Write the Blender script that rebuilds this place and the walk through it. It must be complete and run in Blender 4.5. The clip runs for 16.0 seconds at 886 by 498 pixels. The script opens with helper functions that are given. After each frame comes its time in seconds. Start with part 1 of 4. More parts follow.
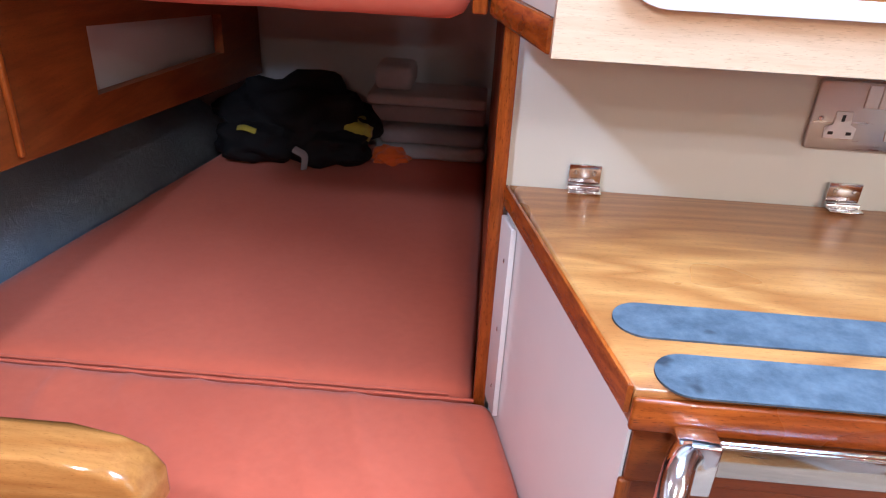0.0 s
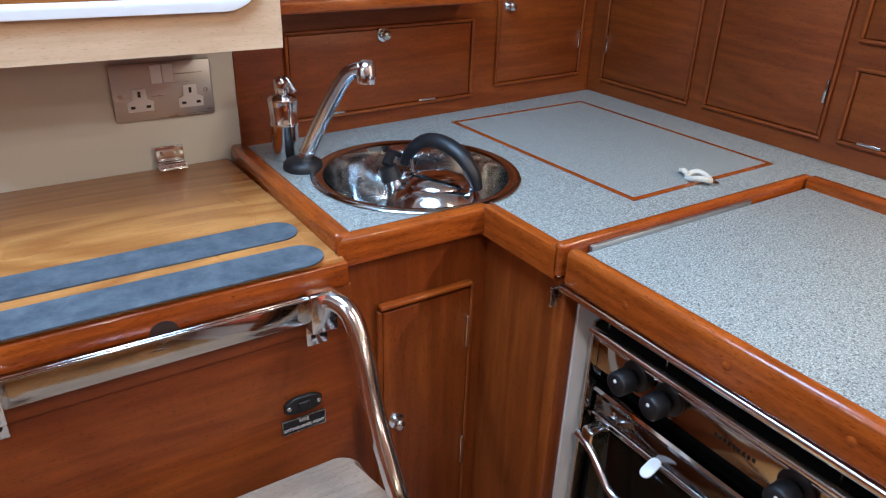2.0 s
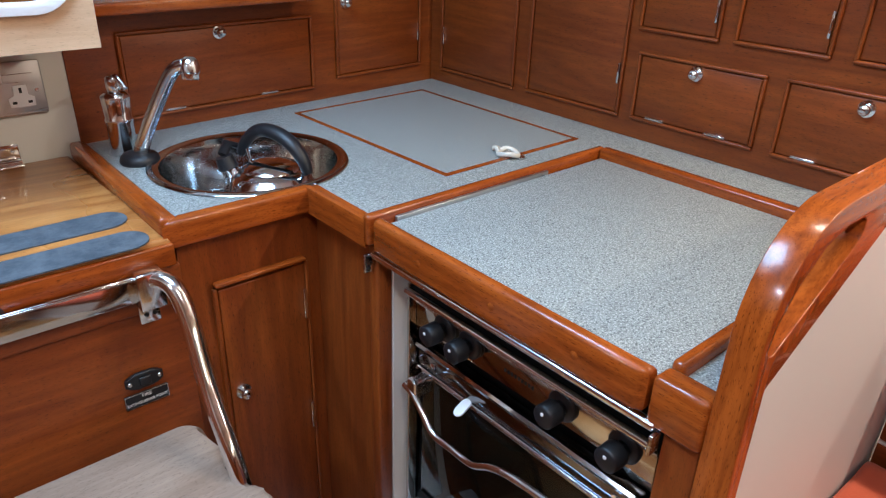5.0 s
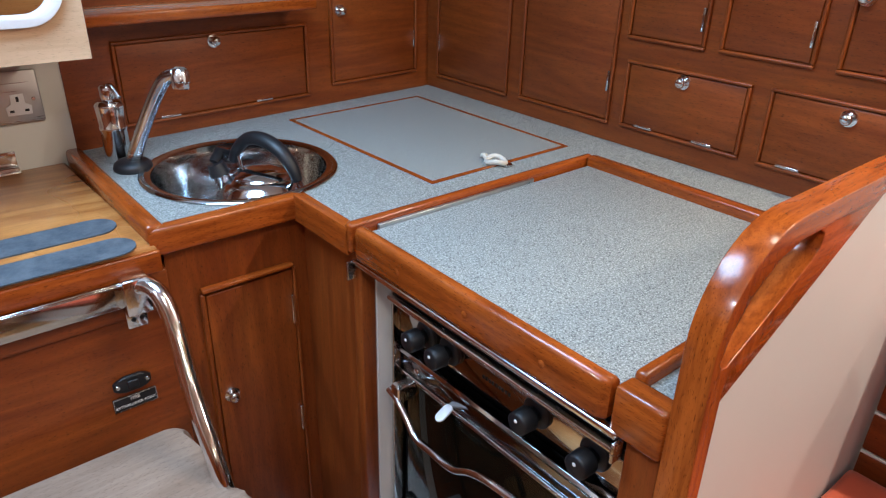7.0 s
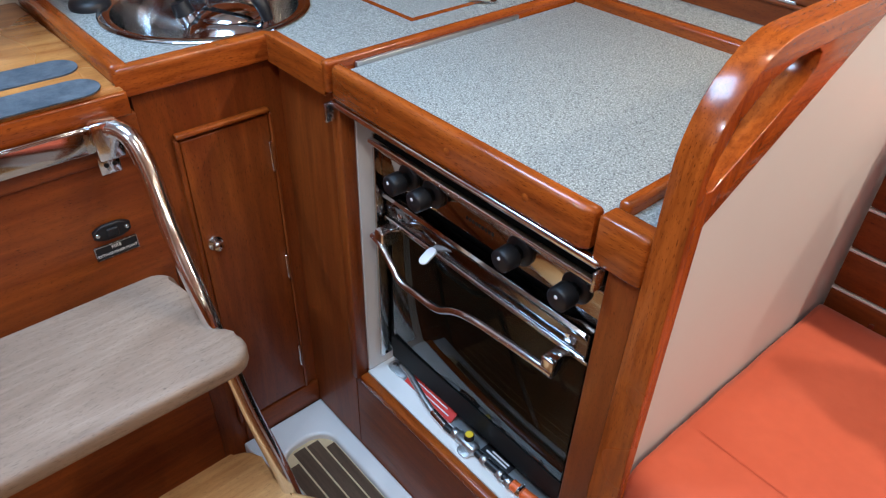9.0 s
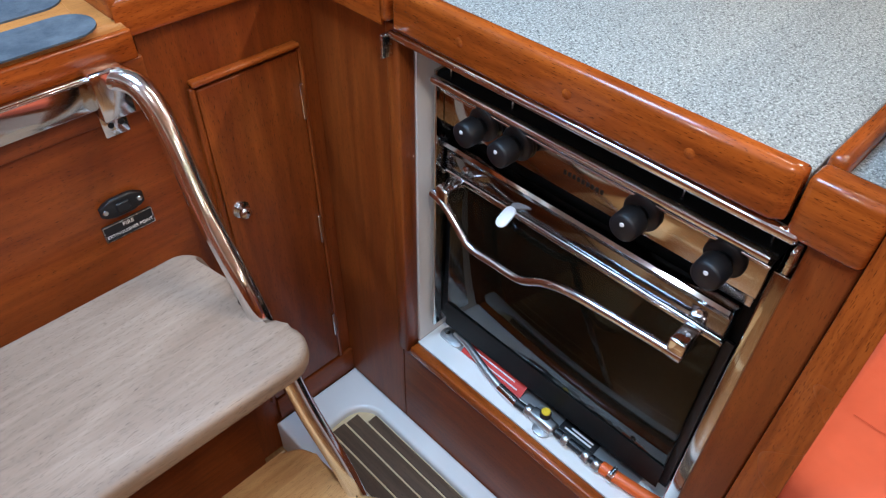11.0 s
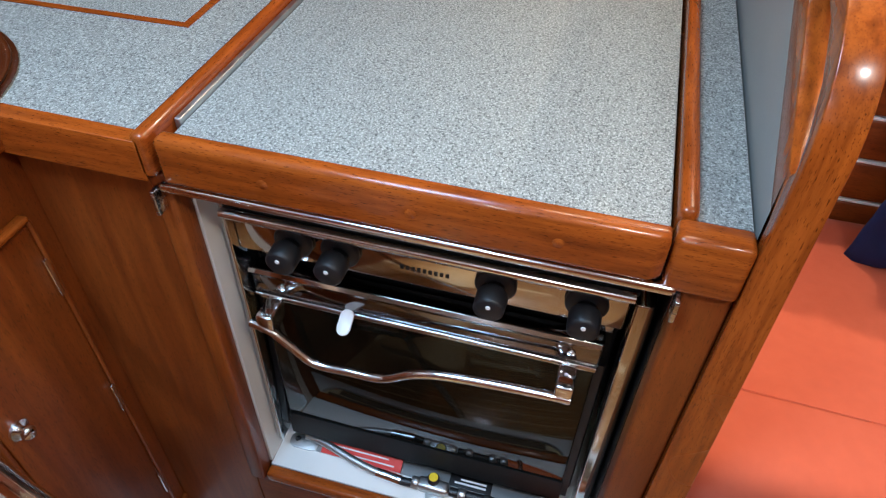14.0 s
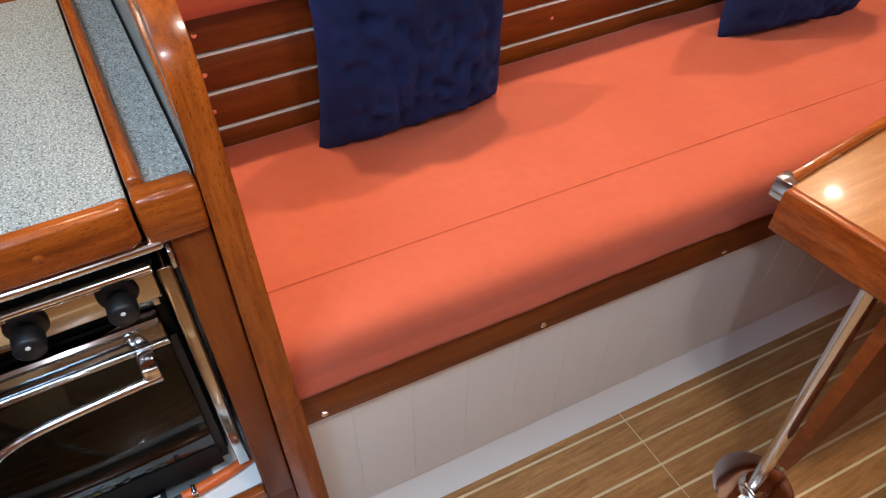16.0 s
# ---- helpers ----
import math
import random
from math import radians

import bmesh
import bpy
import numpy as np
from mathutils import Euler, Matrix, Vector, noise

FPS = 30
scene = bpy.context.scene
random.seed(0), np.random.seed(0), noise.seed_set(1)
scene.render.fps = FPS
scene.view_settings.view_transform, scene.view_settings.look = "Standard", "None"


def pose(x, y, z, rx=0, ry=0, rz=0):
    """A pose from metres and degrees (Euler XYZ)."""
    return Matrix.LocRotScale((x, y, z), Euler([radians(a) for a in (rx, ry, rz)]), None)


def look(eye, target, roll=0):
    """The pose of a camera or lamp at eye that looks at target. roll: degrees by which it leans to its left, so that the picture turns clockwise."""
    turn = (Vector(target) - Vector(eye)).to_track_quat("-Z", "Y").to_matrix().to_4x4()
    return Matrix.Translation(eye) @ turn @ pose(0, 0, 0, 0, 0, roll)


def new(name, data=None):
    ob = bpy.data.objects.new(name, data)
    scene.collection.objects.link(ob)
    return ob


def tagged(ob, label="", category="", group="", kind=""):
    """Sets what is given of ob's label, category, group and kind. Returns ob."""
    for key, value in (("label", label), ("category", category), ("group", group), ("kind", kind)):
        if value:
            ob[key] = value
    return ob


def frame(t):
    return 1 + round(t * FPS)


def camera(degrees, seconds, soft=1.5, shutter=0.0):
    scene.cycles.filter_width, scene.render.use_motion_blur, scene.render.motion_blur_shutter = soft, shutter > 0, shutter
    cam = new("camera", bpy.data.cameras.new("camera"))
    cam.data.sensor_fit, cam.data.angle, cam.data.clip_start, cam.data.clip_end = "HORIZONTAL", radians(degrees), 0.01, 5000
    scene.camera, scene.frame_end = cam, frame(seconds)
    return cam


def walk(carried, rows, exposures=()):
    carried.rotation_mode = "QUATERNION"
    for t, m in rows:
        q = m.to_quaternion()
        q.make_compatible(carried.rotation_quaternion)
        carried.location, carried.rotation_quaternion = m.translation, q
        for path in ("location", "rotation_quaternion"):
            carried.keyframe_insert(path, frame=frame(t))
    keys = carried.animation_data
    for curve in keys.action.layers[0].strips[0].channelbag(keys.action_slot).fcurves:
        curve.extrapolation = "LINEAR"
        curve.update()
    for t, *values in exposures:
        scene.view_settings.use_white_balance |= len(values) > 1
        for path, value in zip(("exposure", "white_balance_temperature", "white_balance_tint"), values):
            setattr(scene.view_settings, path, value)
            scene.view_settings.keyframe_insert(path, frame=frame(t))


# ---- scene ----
cam = camera(65.3, 16.0, 1.2)
PATH = [
    (0, (-0.588, -0.461, 1.226), (-0.676, 1.314, 0.309), 3.1),
    (0.5, (-0.53, -0.507, 1.222), (-0.332, 1.274, 0.333), 2.4),
    (1, (-0.47, -0.554, 1.23), (0.017, 1.173, 0.347), 2.2),
    (1.5, (-0.393, -0.657, 1.259), (0.365, 0.977, 0.389), 1.8),
    (2, (-0.327, -0.702, 1.262), (0.665, 0.796, 0.384), 1.9),
    (2.5, (-0.29, -0.704, 1.232), (0.869, 0.669, 0.352), 2.2),
    (3, (-0.283, -0.786, 1.257), (0.884, 0.581, 0.379), 2.3),
    (3.5, (-0.273, -0.848, 1.26), (0.909, 0.505, 0.381), 2.2),
    (4, (-0.262, -0.864, 1.24), (0.923, 0.482, 0.356), 1.9),
    (4.5, (-0.278, -0.871, 1.251), (0.91, 0.471, 0.363), 1.8),
    (4.7, (-0.287, -0.862, 1.268), (0.903, 0.478, 0.381), 1.9),
    (6.8, (-0.277, -0.869, 1.314), (0.913, 0.466, 0.42), 1.9),
    (7, (-0.259, -0.897, 1.3), (0.903, 0.469, 0.415), 1.6),
    (7.5, (-0.247, -0.899, 1.284), (0.937, 0.441, 0.389), 1.7),
    (8, (-0.246, -0.89, 1.284), (0.952, 0.437, 0.388), 2.0),
    (8.5, (-0.248, -0.895, 1.268), (0.946, 0.432, 0.366), 2.3),
    (9, (-0.259, -0.9, 1.265), (0.813, 0.274, 0.051), 1.9),
    (9.2, (-0.255, -0.902, 1.261), (0.765, 0.232, -0.032), 2.0),
    (11.3, (-0.248, -0.664, 1.186), (0.789, 0.344, -0.195), 1.2),
    (11.5, (-0.239, -0.648, 1.182), (0.793, 0.355, -0.207), 1.2),
    (12, (-0.184, -0.586, 1.18), (0.853, 0.409, -0.211), 1.6),
    (12.5, (-0.184, -0.523, 1.167), (0.858, 0.468, -0.223), 1.2),
    (13, (-0.214, -0.466, 1.195), (0.965, 0.361, -0.193), 1.5),
    (13.5, (-0.212, -0.502, 1.228), (1.118, 0.085, -0.146), 1.0),
    (14, (-0.203, -0.529, 1.25), (1.195, -0.177, -0.136), 1.7),
    (14.5, (-0.195, -0.513, 1.271), (1.232, -0.45, -0.129), 0.7),
    (15, (-0.209, -0.518, 1.293), (1.194, -0.746, -0.113), 0.5),
    (15.5, (-0.243, -0.562, 1.297), (1.058, -1.079, -0.132), 0.9),
    (16, (-0.32, -0.621, 1.311), (0.9, -1.31, -0.116), 0.6),
]
walk(cam, [(t, look(eye, target, roll)) for t, eye, target, roll in PATH], [(0, 0.38, 5300, 14), (1.0, -0.10, 5400, 12), (2.5, -0.48, 5700, 10), (9, -0.48, 5700, 10), (12.5, -0.18, 5700, 10), (14.5, -0.52, 6050, 10), (16, -0.44, 6250, 10)])

# ---- light ----
world = bpy.data.worlds.new("world")
scene.world = world
world.use_nodes = True
wn = world.node_tree.nodes
sky = wn.new("ShaderNodeTexSky")
sky.sky_type, sky.sun_disc = "NISHITA", False
sky.sun_elevation, sky.sun_rotation = radians(40), radians(200)
world.node_tree.links.new(sky.outputs[0], wn["Background"].inputs[0])
wn["Background"].inputs[1].default_value = 0.1


def area_lamp(name, eye, target, size, watts, colour, size_y=None):
    data = bpy.data.lights.new(name, "AREA")
    data.shape, data.size, data.size_y = "RECTANGLE", size, size_y or size
    data.energy, data.color = watts, colour
    ob = new(name, data)
    ob.matrix_world = look(eye, target)
    return ob


WARM, DAY = (1.0, 0.82, 0.58), (0.52, 0.76, 1.0)
area_lamp("companionway_daylight", (-0.25, -0.14, 1.93), (-0.10, -0.08, 0), 0.52, 29, DAY, 0.46)
# The next four are unseen fill lamps for settee, lockers, berth and floor.
area_lamp("unseen_cabin_lamp", (-0.35, -1.02, 1.765), (-0.35, -1.02, 0), 0.10, 8.0, (1.0, 0.93, 0.82))
area_lamp("unseen_cabin_lamp", (0.42, -0.60, 1.765), (0.80, -0.45, 0.9), 0.10, 2.2, (1.0, 0.84, 0.60))
area_lamp("unseen_cabin_lamp", (-1.15, -0.50, 1.765), (-1.10, -0.40, 0), 0.12, 11, (0.86, 0.93, 1.0))
area_lamp("unseen_cabin_lamp", (-0.35, -2.6, 1.765), (-0.35, -2.6, 0), 0.12, 13, WARM)
area_lamp("unseen_cabin_lamp", (0.790, -0.86, 1.765), (0.70, -0.95, 0), 0.04, 8.8, WARM)
area_lamp("unseen_cabin_lamp", (0.790, -1.36, 1.765), (0.70, -1.36, 0), 0.04, 10.2, WARM)
area_lamp("unseen_cabin_lamp", (0.790, -2.30, 1.765), (0.70, -2.30, 0), 0.04, 10.2, WARM)


# ---- materials ----
def nodes_of(name, rough=0.5, metal=0.0, coat=0.0):
    m = bpy.data.materials.new(name)
    m.use_nodes = True
    nt = m.node_tree
    b = nt.nodes["Principled BSDF"]
    b.inputs["Roughness"].default_value = rough
    b.inputs["Metallic"].default_value = metal
    b.inputs["Coat Weight"].default_value = coat
    b.inputs["Coat Roughness"].default_value = 0.06
    return m, nt, b


def coords(nt, scale):
    tc = nt.nodes.new("ShaderNodeTexCoord")
    mp = nt.nodes.new("ShaderNodeMapping")
    mp.inputs["Scale"].default_value = scale
    nt.links.new(tc.outputs["Object"], mp.inputs["Vector"])
    return mp.outputs[0]


def noise_node(nt, vec, scale, detail=4, rough=0.55, distort=0.0):
    n = nt.nodes.new("ShaderNodeTexNoise")
    n.inputs["Scale"].default_value, n.inputs["Detail"].default_value = scale, detail
    n.inputs["Roughness"].default_value, n.inputs["Distortion"].default_value = rough, distort
    nt.links.new(vec, n.inputs["Vector"])
    return n.outputs["Fac"]


def ramp(nt, fac, stops):
    r = nt.nodes.new("ShaderNodeValToRGB")
    e = r.color_ramp.elements
    while len(e) < len(stops):
        e.new(0.5)
    for el, (p, c) in zip(e, stops):
        el.position, el.color = p, (*c, 1)
    nt.links.new(fac, r.inputs[0])
    return r.outputs[0]


def mixc(nt, fac, a, b, blend="MIX"):
    m = nt.nodes.new("ShaderNodeMix")
    m.data_type, m.blend_type = "RGBA", blend
    for sock, v in ((m.inputs[0], fac), (m.inputs[6], a), (m.inputs[7], b)):
        if isinstance(v, (int, float)):
            sock.default_value = v
        elif isinstance(v, tuple):
            sock.default_value = (*v, 1)
        else:
            nt.links.new(v, sock)
    return m.outputs[2]


def bumped(nt, b, height, strength, dist=0.002):
    n = nt.nodes.new("ShaderNodeBump")
    n.inputs["Strength"].default_value, n.inputs["Distance"].default_value = strength, dist
    nt.links.new(height, n.inputs["Height"])
    nt.links.new(n.outputs[0], b.inputs["Normal"])


def wood(name, dark, mid, light, axis="x", rough=0.32, coat=0.35, pores=0.5, figure=7.0, streak=0.75, rings=5.0, run=0.09):
    """Grain runs along the axis; broad cathedral figure, fine streaks and short dark pores."""
    m, nt, b = nodes_of(name, rough, 0, coat)
    long = {"x": (0.09, 1, 1), "y": (1, 0.09, 1), "z": (1, 1, 0.09)}[axis]
    v = coords(nt, long)
    broad = noise_node(nt, coords(nt, tuple(run if c < 1 else 1 for c in long)), figure, 3, 0.5, 1.6)
    fine = noise_node(nt, v, 130, 5, 0.6, 0.3)
    pore = noise_node(nt, coords(nt, tuple(0.11 if c < 1 else 1 for c in long)), 1150, 2, 0.6)
    patch = noise_node(nt, coords(nt, (1, 1, 1)), 2.3, 3, 0.5)
    wav = nt.nodes.new("ShaderNodeMath")
    wav.operation = "PINGPONG"
    mul = nt.nodes.new("ShaderNodeMath")
    mul.operation, mul.inputs[1].default_value = "MULTIPLY", rings
    nt.links.new(broad, mul.inputs[0])
    nt.links.new(mul.outputs[0], wav.inputs[0])
    wav.inputs[1].default_value = 1.0
    base = ramp(nt, wav.outputs[0], [(0.0, mid), (0.55, light), (1.0, mid)])
    base = mixc(nt, ramp(nt, fine, [(0.35, (0, 0, 0)), (0.75, (streak,) * 3)]), base, dark)
    base = mixc(nt, ramp(nt, pore, [(0.60, (0, 0, 0)), (0.68, (pores, pores, pores))]), base, tuple(c * 0.35 for c in dark))
    base = mixc(nt, ramp(nt, patch, [(0.3, (0, 0, 0)), (0.75, (0.45, 0.45, 0.45))]), base, dark)
    nt.links.new(base, b.inputs["Base Color"])
    bumped(nt, b, fine, 0.12, 0.0006)
    b.inputs["Specular IOR Level"].default_value = 0.38
    rr = ramp(nt, patch, [(0.3, (rough * 0.8,) * 3), (0.8, (rough * 1.35,) * 3)])
    nt.links.new(rr, b.inputs["Roughness"])
    return m


def plain(name, colour, rough=0.5, metal=0.0, grain=60.0, var=0.12, bump=0.1, coat=0.0, dist=0.001):
    m, nt, b = nodes_of(name, rough, metal, coat)
    v = coords(nt, (1, 1, 1))
    f = noise_node(nt, v, grain, 5)
    g = noise_node(nt, v, 3.0, 3)
    c = mixc(nt, f, tuple(x * (1 - var) for x in colour), tuple(min(1, x * (1 + var)) for x in colour))
    c = mixc(nt, ramp(nt, g, [(0.35, (0, 0, 0)), (0.75, (0.35,) * 3)]), c, tuple(x * (1 - 1.6 * var) for x in colour))
    nt.links.new(c, b.inputs["Base Color"])
    if bump:
        bumped(nt, b, f, bump, dist)
    return m


def metal(name, colour=(0.75, 0.75, 0.76), rough=0.12, brushed=0.0, axis="y"):
    m, nt, b = nodes_of(name, rough, 1.0)
    long = {"x": (0.03, 1, 1), "y": (1, 0.03, 1), "z": (1, 1, 0.03)}[axis]
    f = noise_node(nt, coords(nt, long), 300 if brushed else 40, 4)
    nt.links.new(mixc(nt, f, tuple(c * 0.86 for c in colour), colour), b.inputs["Base Color"])
    r = ramp(nt, f, [(0.3, (rough * 0.7,) * 3), (0.8, (rough * 1.6,) * 3)])
    nt.links.new(r, b.inputs["Roughness"])
    if brushed:
        bumped(nt, b, f, brushed, 0.0004)
    return m


def fabric(name, colour, second, weave=1400.0, rough=0.9, sheen=0.3, fold=0.3):
    m, nt, b = nodes_of(name, rough)
    v = coords(nt, (1, 1, 1))
    w = nt.nodes.new("ShaderNodeTexVoronoi")
    w.inputs["Scale"].default_value = weave
    nt.links.new(v, w.inputs["Vector"])
    big = noise_node(nt, v, 5.0, 4)
    mid = noise_node(nt, v, 60.0, 4)
    c = mixc(nt, ramp(nt, big, [(0.3, (0, 0, 0)), (0.75, (1, 1, 1))]), colour, second)
    c = mixc(nt, ramp(nt, mid, [(0.3, (0, 0, 0)), (0.8, (0.3,) * 3)]), c, tuple(x * 0.75 for x in colour))
    nt.links.new(c, b.inputs["Base Color"])
    b.inputs["Sheen Weight"].default_value = sheen
    b.inputs["Specular IOR Level"].default_value = 0.2
    add = nt.nodes.new("ShaderNodeMath")
    add.operation = "MULTIPLY_ADD"
    add.inputs[1].default_value = 0.35
    nt.links.new(w.outputs["Distance"], add.inputs[0])
    nt.links.new(mid, add.inputs[2])
    bumped(nt, b, add.outputs[0], fold, 0.002 if fold < 0.45 else 0.006)
    return m


def speckle(name, base, flecks, rough=0.55):
    """Laminate with fine light and dark chips."""
    m, nt, b = nodes_of(name, rough)
    v = coords(nt, (1, 1, 1))
    n1, n2 = noise_node(nt, v, 450, 3, 0.72), noise_node(nt, v, 390, 3, 0.72, 0.4)
    c = mixc(nt, ramp(nt, n1, [(0.51, (0, 0, 0)), (0.59, (1, 1, 1))]), base, flecks[0])
    c = mixc(nt, ramp(nt, n2, [(0.53, (0, 0, 0)), (0.60, (1, 1, 1))]), c, flecks[1])
    nt.links.new(c, b.inputs["Base Color"])
    b.inputs["Specular IOR Level"].default_value = 0.35
    bumped(nt, b, n1, 0.15, 0.0005)
    return m


MAH = ((0.088, 0.0155, 0.0026), (0.222, 0.046, 0.0062), (0.31, 0.074, 0.0098))
TEAK = ((0.26, 0.085, 0.02), (0.46, 0.175, 0.042), (0.58, 0.25, 0.068))
mah = {a: wood("mahogany_" + a, *MAH, axis=a, rough=0.42, coat=0.05, streak=0.5, pores=0.75) for a in "xyz"}
trimw = {a: wood("trim_" + a, (0.13, 0.021, 0.003), (0.37, 0.076, 0.008), (0.48, 0.112, 0.013), axis=a, rough=0.24, coat=0.3, figure=5, streak=0.85, pores=0.8) for a in "xyz"}
teak = {a: wood("teak_" + a, *TEAK, axis=a, figure=6, streak=0.5, rings=9.0) for a in "xy"}
pale_wood = wood("pale_plywood", (0.42, 0.25, 0.14), (0.62, 0.41, 0.25), (0.70, 0.49, 0.31), "x", 0.4, 0.1, 0.3, 4, 0.45)
gloss_teak = wood("glossy_teak", (0.22, 0.075, 0.016), (0.44, 0.17, 0.036), (0.54, 0.23, 0.055), "x", 0.16, 0.9, 0.4, 5, 0.5, 7.0)
bare_wood = wood("worn_tread", (0.12, 0.070, 0.043), (0.25, 0.175, 0.125), (0.34, 0.25, 0.185), "x", 0.6, 0.0, 0.6, 3, 0.42, 7.0, 0.24)
step_wood = wood("step_teak", (0.20, 0.066, 0.016), (0.38, 0.14, 0.034), (0.60, 0.27, 0.075), "x", 0.28, 0.3, 0.5, 2.6, 0.4, 15.0, 0.3)
lower_wood = wood("lower_tread", (0.42, 0.22, 0.08), (0.62, 0.38, 0.16), (0.68, 0.44, 0.2), "x", 0.5, 0.1, 0.5, 5)
sole_wood = wood("sole_teak", (0.17, 0.072, 0.023), (0.45, 0.22, 0.078), (0.53, 0.27, 0.10), "y", 0.3, 0.3, 0.6, 5)
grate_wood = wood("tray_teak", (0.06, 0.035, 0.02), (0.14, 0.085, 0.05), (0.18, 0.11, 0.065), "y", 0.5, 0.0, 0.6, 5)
holly = plain("holly_strip", (0.70, 0.53, 0.31), 0.4, var=0.15)
laminate = speckle("speckled_laminate", (0.245, 0.258, 0.242), ((0.48, 0.495, 0.47), (0.10, 0.105, 0.10)))
dark_hole = plain("shadowed_hole", (0.03, 0.012, 0.006), 0.8)
grip, gnt0, gb0 = nodes_of("blue_grip_strip", 0.95)
gv = coords(gnt0, (1, 1, 1))
scuff = mixc(gnt0, ramp(gnt0, noise_node(gnt0, gv, 38, 5, 0.65), [(0.35, (0, 0, 0)), (0.7, (1, 1, 1))]), (0.045, 0.058, 0.074), (0.100, 0.118, 0.138))
scuff = mixc(gnt0, ramp(gnt0, noise_node(gnt0, gv, 16, 3, 0.5), [(0.64, (0, 0, 0)), (0.70, (0.9, 0.9, 0.9))]), scuff, (0.012, 0.016, 0.024))
gnt0.links.new(scuff, gb0.inputs["Base Color"])
bumped(gnt0, gb0, noise_node(gnt0, gv, 900, 2), 0.5, 0.0008)
cream = plain("cream_panel", (0.67, 0.65, 0.575), 0.45, grain=8, var=0.04, bump=0.03)
white = plain("white_gelcoat", (0.80, 0.79, 0.77), 0.25, grain=12, var=0.04, bump=0.03)
vinyl = plain("white_vinyl", (0.66, 0.655, 0.67), 0.5, grain=5, var=0.05, bump=0.04)
ceil_m = plain("ceiling_white", (0.78, 0.76, 0.72), 0.6, grain=10, var=0.05, bump=0.05)
grey_face = plain("grey_laminate", (0.36, 0.36, 0.33), 0.4, grain=300, var=0.08, bump=0.03)
red = fabric("red_fabric", (0.52, 0.100, 0.049), (0.58, 0.120, 0.058), sheen=0.15)
navy = fabric("navy_velvet", (0.004, 0.008, 0.038), (0.011, 0.022, 0.090), 900, 0.8, 0.03, 0.5)
navy.node_tree.nodes["Principled BSDF"].inputs["Sheen Weight"].default_value = 0.25
navy.node_tree.nodes["Principled BSDF"].inputs["Sheen Tint"].default_value = (0.10, 0.18, 0.75, 1)
blue_lining = fabric("blue_grey_lining", (0.24, 0.29, 0.36), (0.40, 0.45, 0.50), 500, 0.95, 0.1, 0.8)
bag_black = fabric("black_nylon", (0.008, 0.008, 0.010), (0.014, 0.014, 0.016), 700, 0.6, 0.0, 0.6)
bag_yellow = fabric("yellow_nylon", (0.42, 0.36, 0.04), (0.34, 0.30, 0.04))
orange = fabric("orange_nylon", (0.85, 0.16, 0.02), (0.75, 0.12, 0.02))
grey_cloth = fabric("grey_foam", (0.30, 0.28, 0.30), (0.36, 0.34, 0.36))
pale_cloth = fabric("pale_grey_cloth", (0.42, 0.41, 0.43), (0.48, 0.46, 0.48))
chrome = metal("chrome", (0.86, 0.87, 0.89), 0.12)
steel_blue = metal("satin_chrome", (0.66, 0.68, 0.70), 0.2)
steel = metal("brushed_steel", (0.62, 0.61, 0.60), 0.22, 0.15)
reflect_yellow = metal("yellow_reflection", (0.62, 0.50, 0.24), 0.3)
sheet = metal("polished_sheet", (0.60, 0.58, 0.55), 0.09)
plate_m = metal("socket_plate_steel", (0.56, 0.53, 0.51), 0.36, 0.04, "x")
# mirror steel coloured dark, in place of the dark surroundings it reflects
rail_reflect = metal("steel_with_dark_reflection", (0.24, 0.23, 0.23), 0.10)
black = plain("black_plastic", (0.010, 0.010, 0.012), 0.45, var=0.2, bump=0.04)
black_matt = plain("black_enamel", (0.006, 0.006, 0.006), 0.5, var=0.2)
black_matt.node_tree.nodes["Principled BSDF"].inputs["Specular IOR Level"].default_value = 0.2
white_pl = plain("white_plastic", (0.82, 0.81, 0.82), 0.35, var=0.03, bump=0)
alloy = metal("cast_alloy", (0.55, 0.55, 0.55), 0.38)
label_red = plain("red_label", (0.60, 0.03, 0.02), 0.45, var=0.08, bump=0)
hose_orange = plain("orange_hose", (0.75, 0.13, 0.02), 0.45, var=0.1)
yellow_pl = plain("yellow_plastic", (0.80, 0.58, 0.03), 0.4, var=0.05, bump=0)
rope_m = plain("white_rope", (0.66, 0.62, 0.54), 0.9, grain=500, var=0.3, bump=0.6)
# glow for the added, unseen ceiling fixtures
lamp_m, lnt, lb = nodes_of("lamp_diffuser", 0.5)
lb.inputs["Base Color"].default_value = (0.9, 0.88, 0.82, 1)
lb.inputs["Emission Color"].default_value = (1, 0.85, 0.65, 1)
lb.inputs["Emission Strength"].default_value = 9.0
glass_m, gnt, gb = nodes_of("smoked_glass", 0.03)
gb.inputs["Base Color"].default_value = (0.035, 0.029, 0.017, 1)
gb.inputs["Transmission Weight"].default_value = 0.85
gb.inputs["IOR"].default_value = 1.32


# ---- helpers for meshes ----
XZ = Matrix(((1, 0, 0, 0), (0, 0, 1, 0), (0, 1, 0, 0), (0, 0, 0, 1)))
def thing(name, label, category, at=(0, 0, 0), group="", kind=""):
    ob = new(name)
    ob.location = at
    ob.empty_display_size = 0.02
    return tagged(ob, label, category, group, kind)


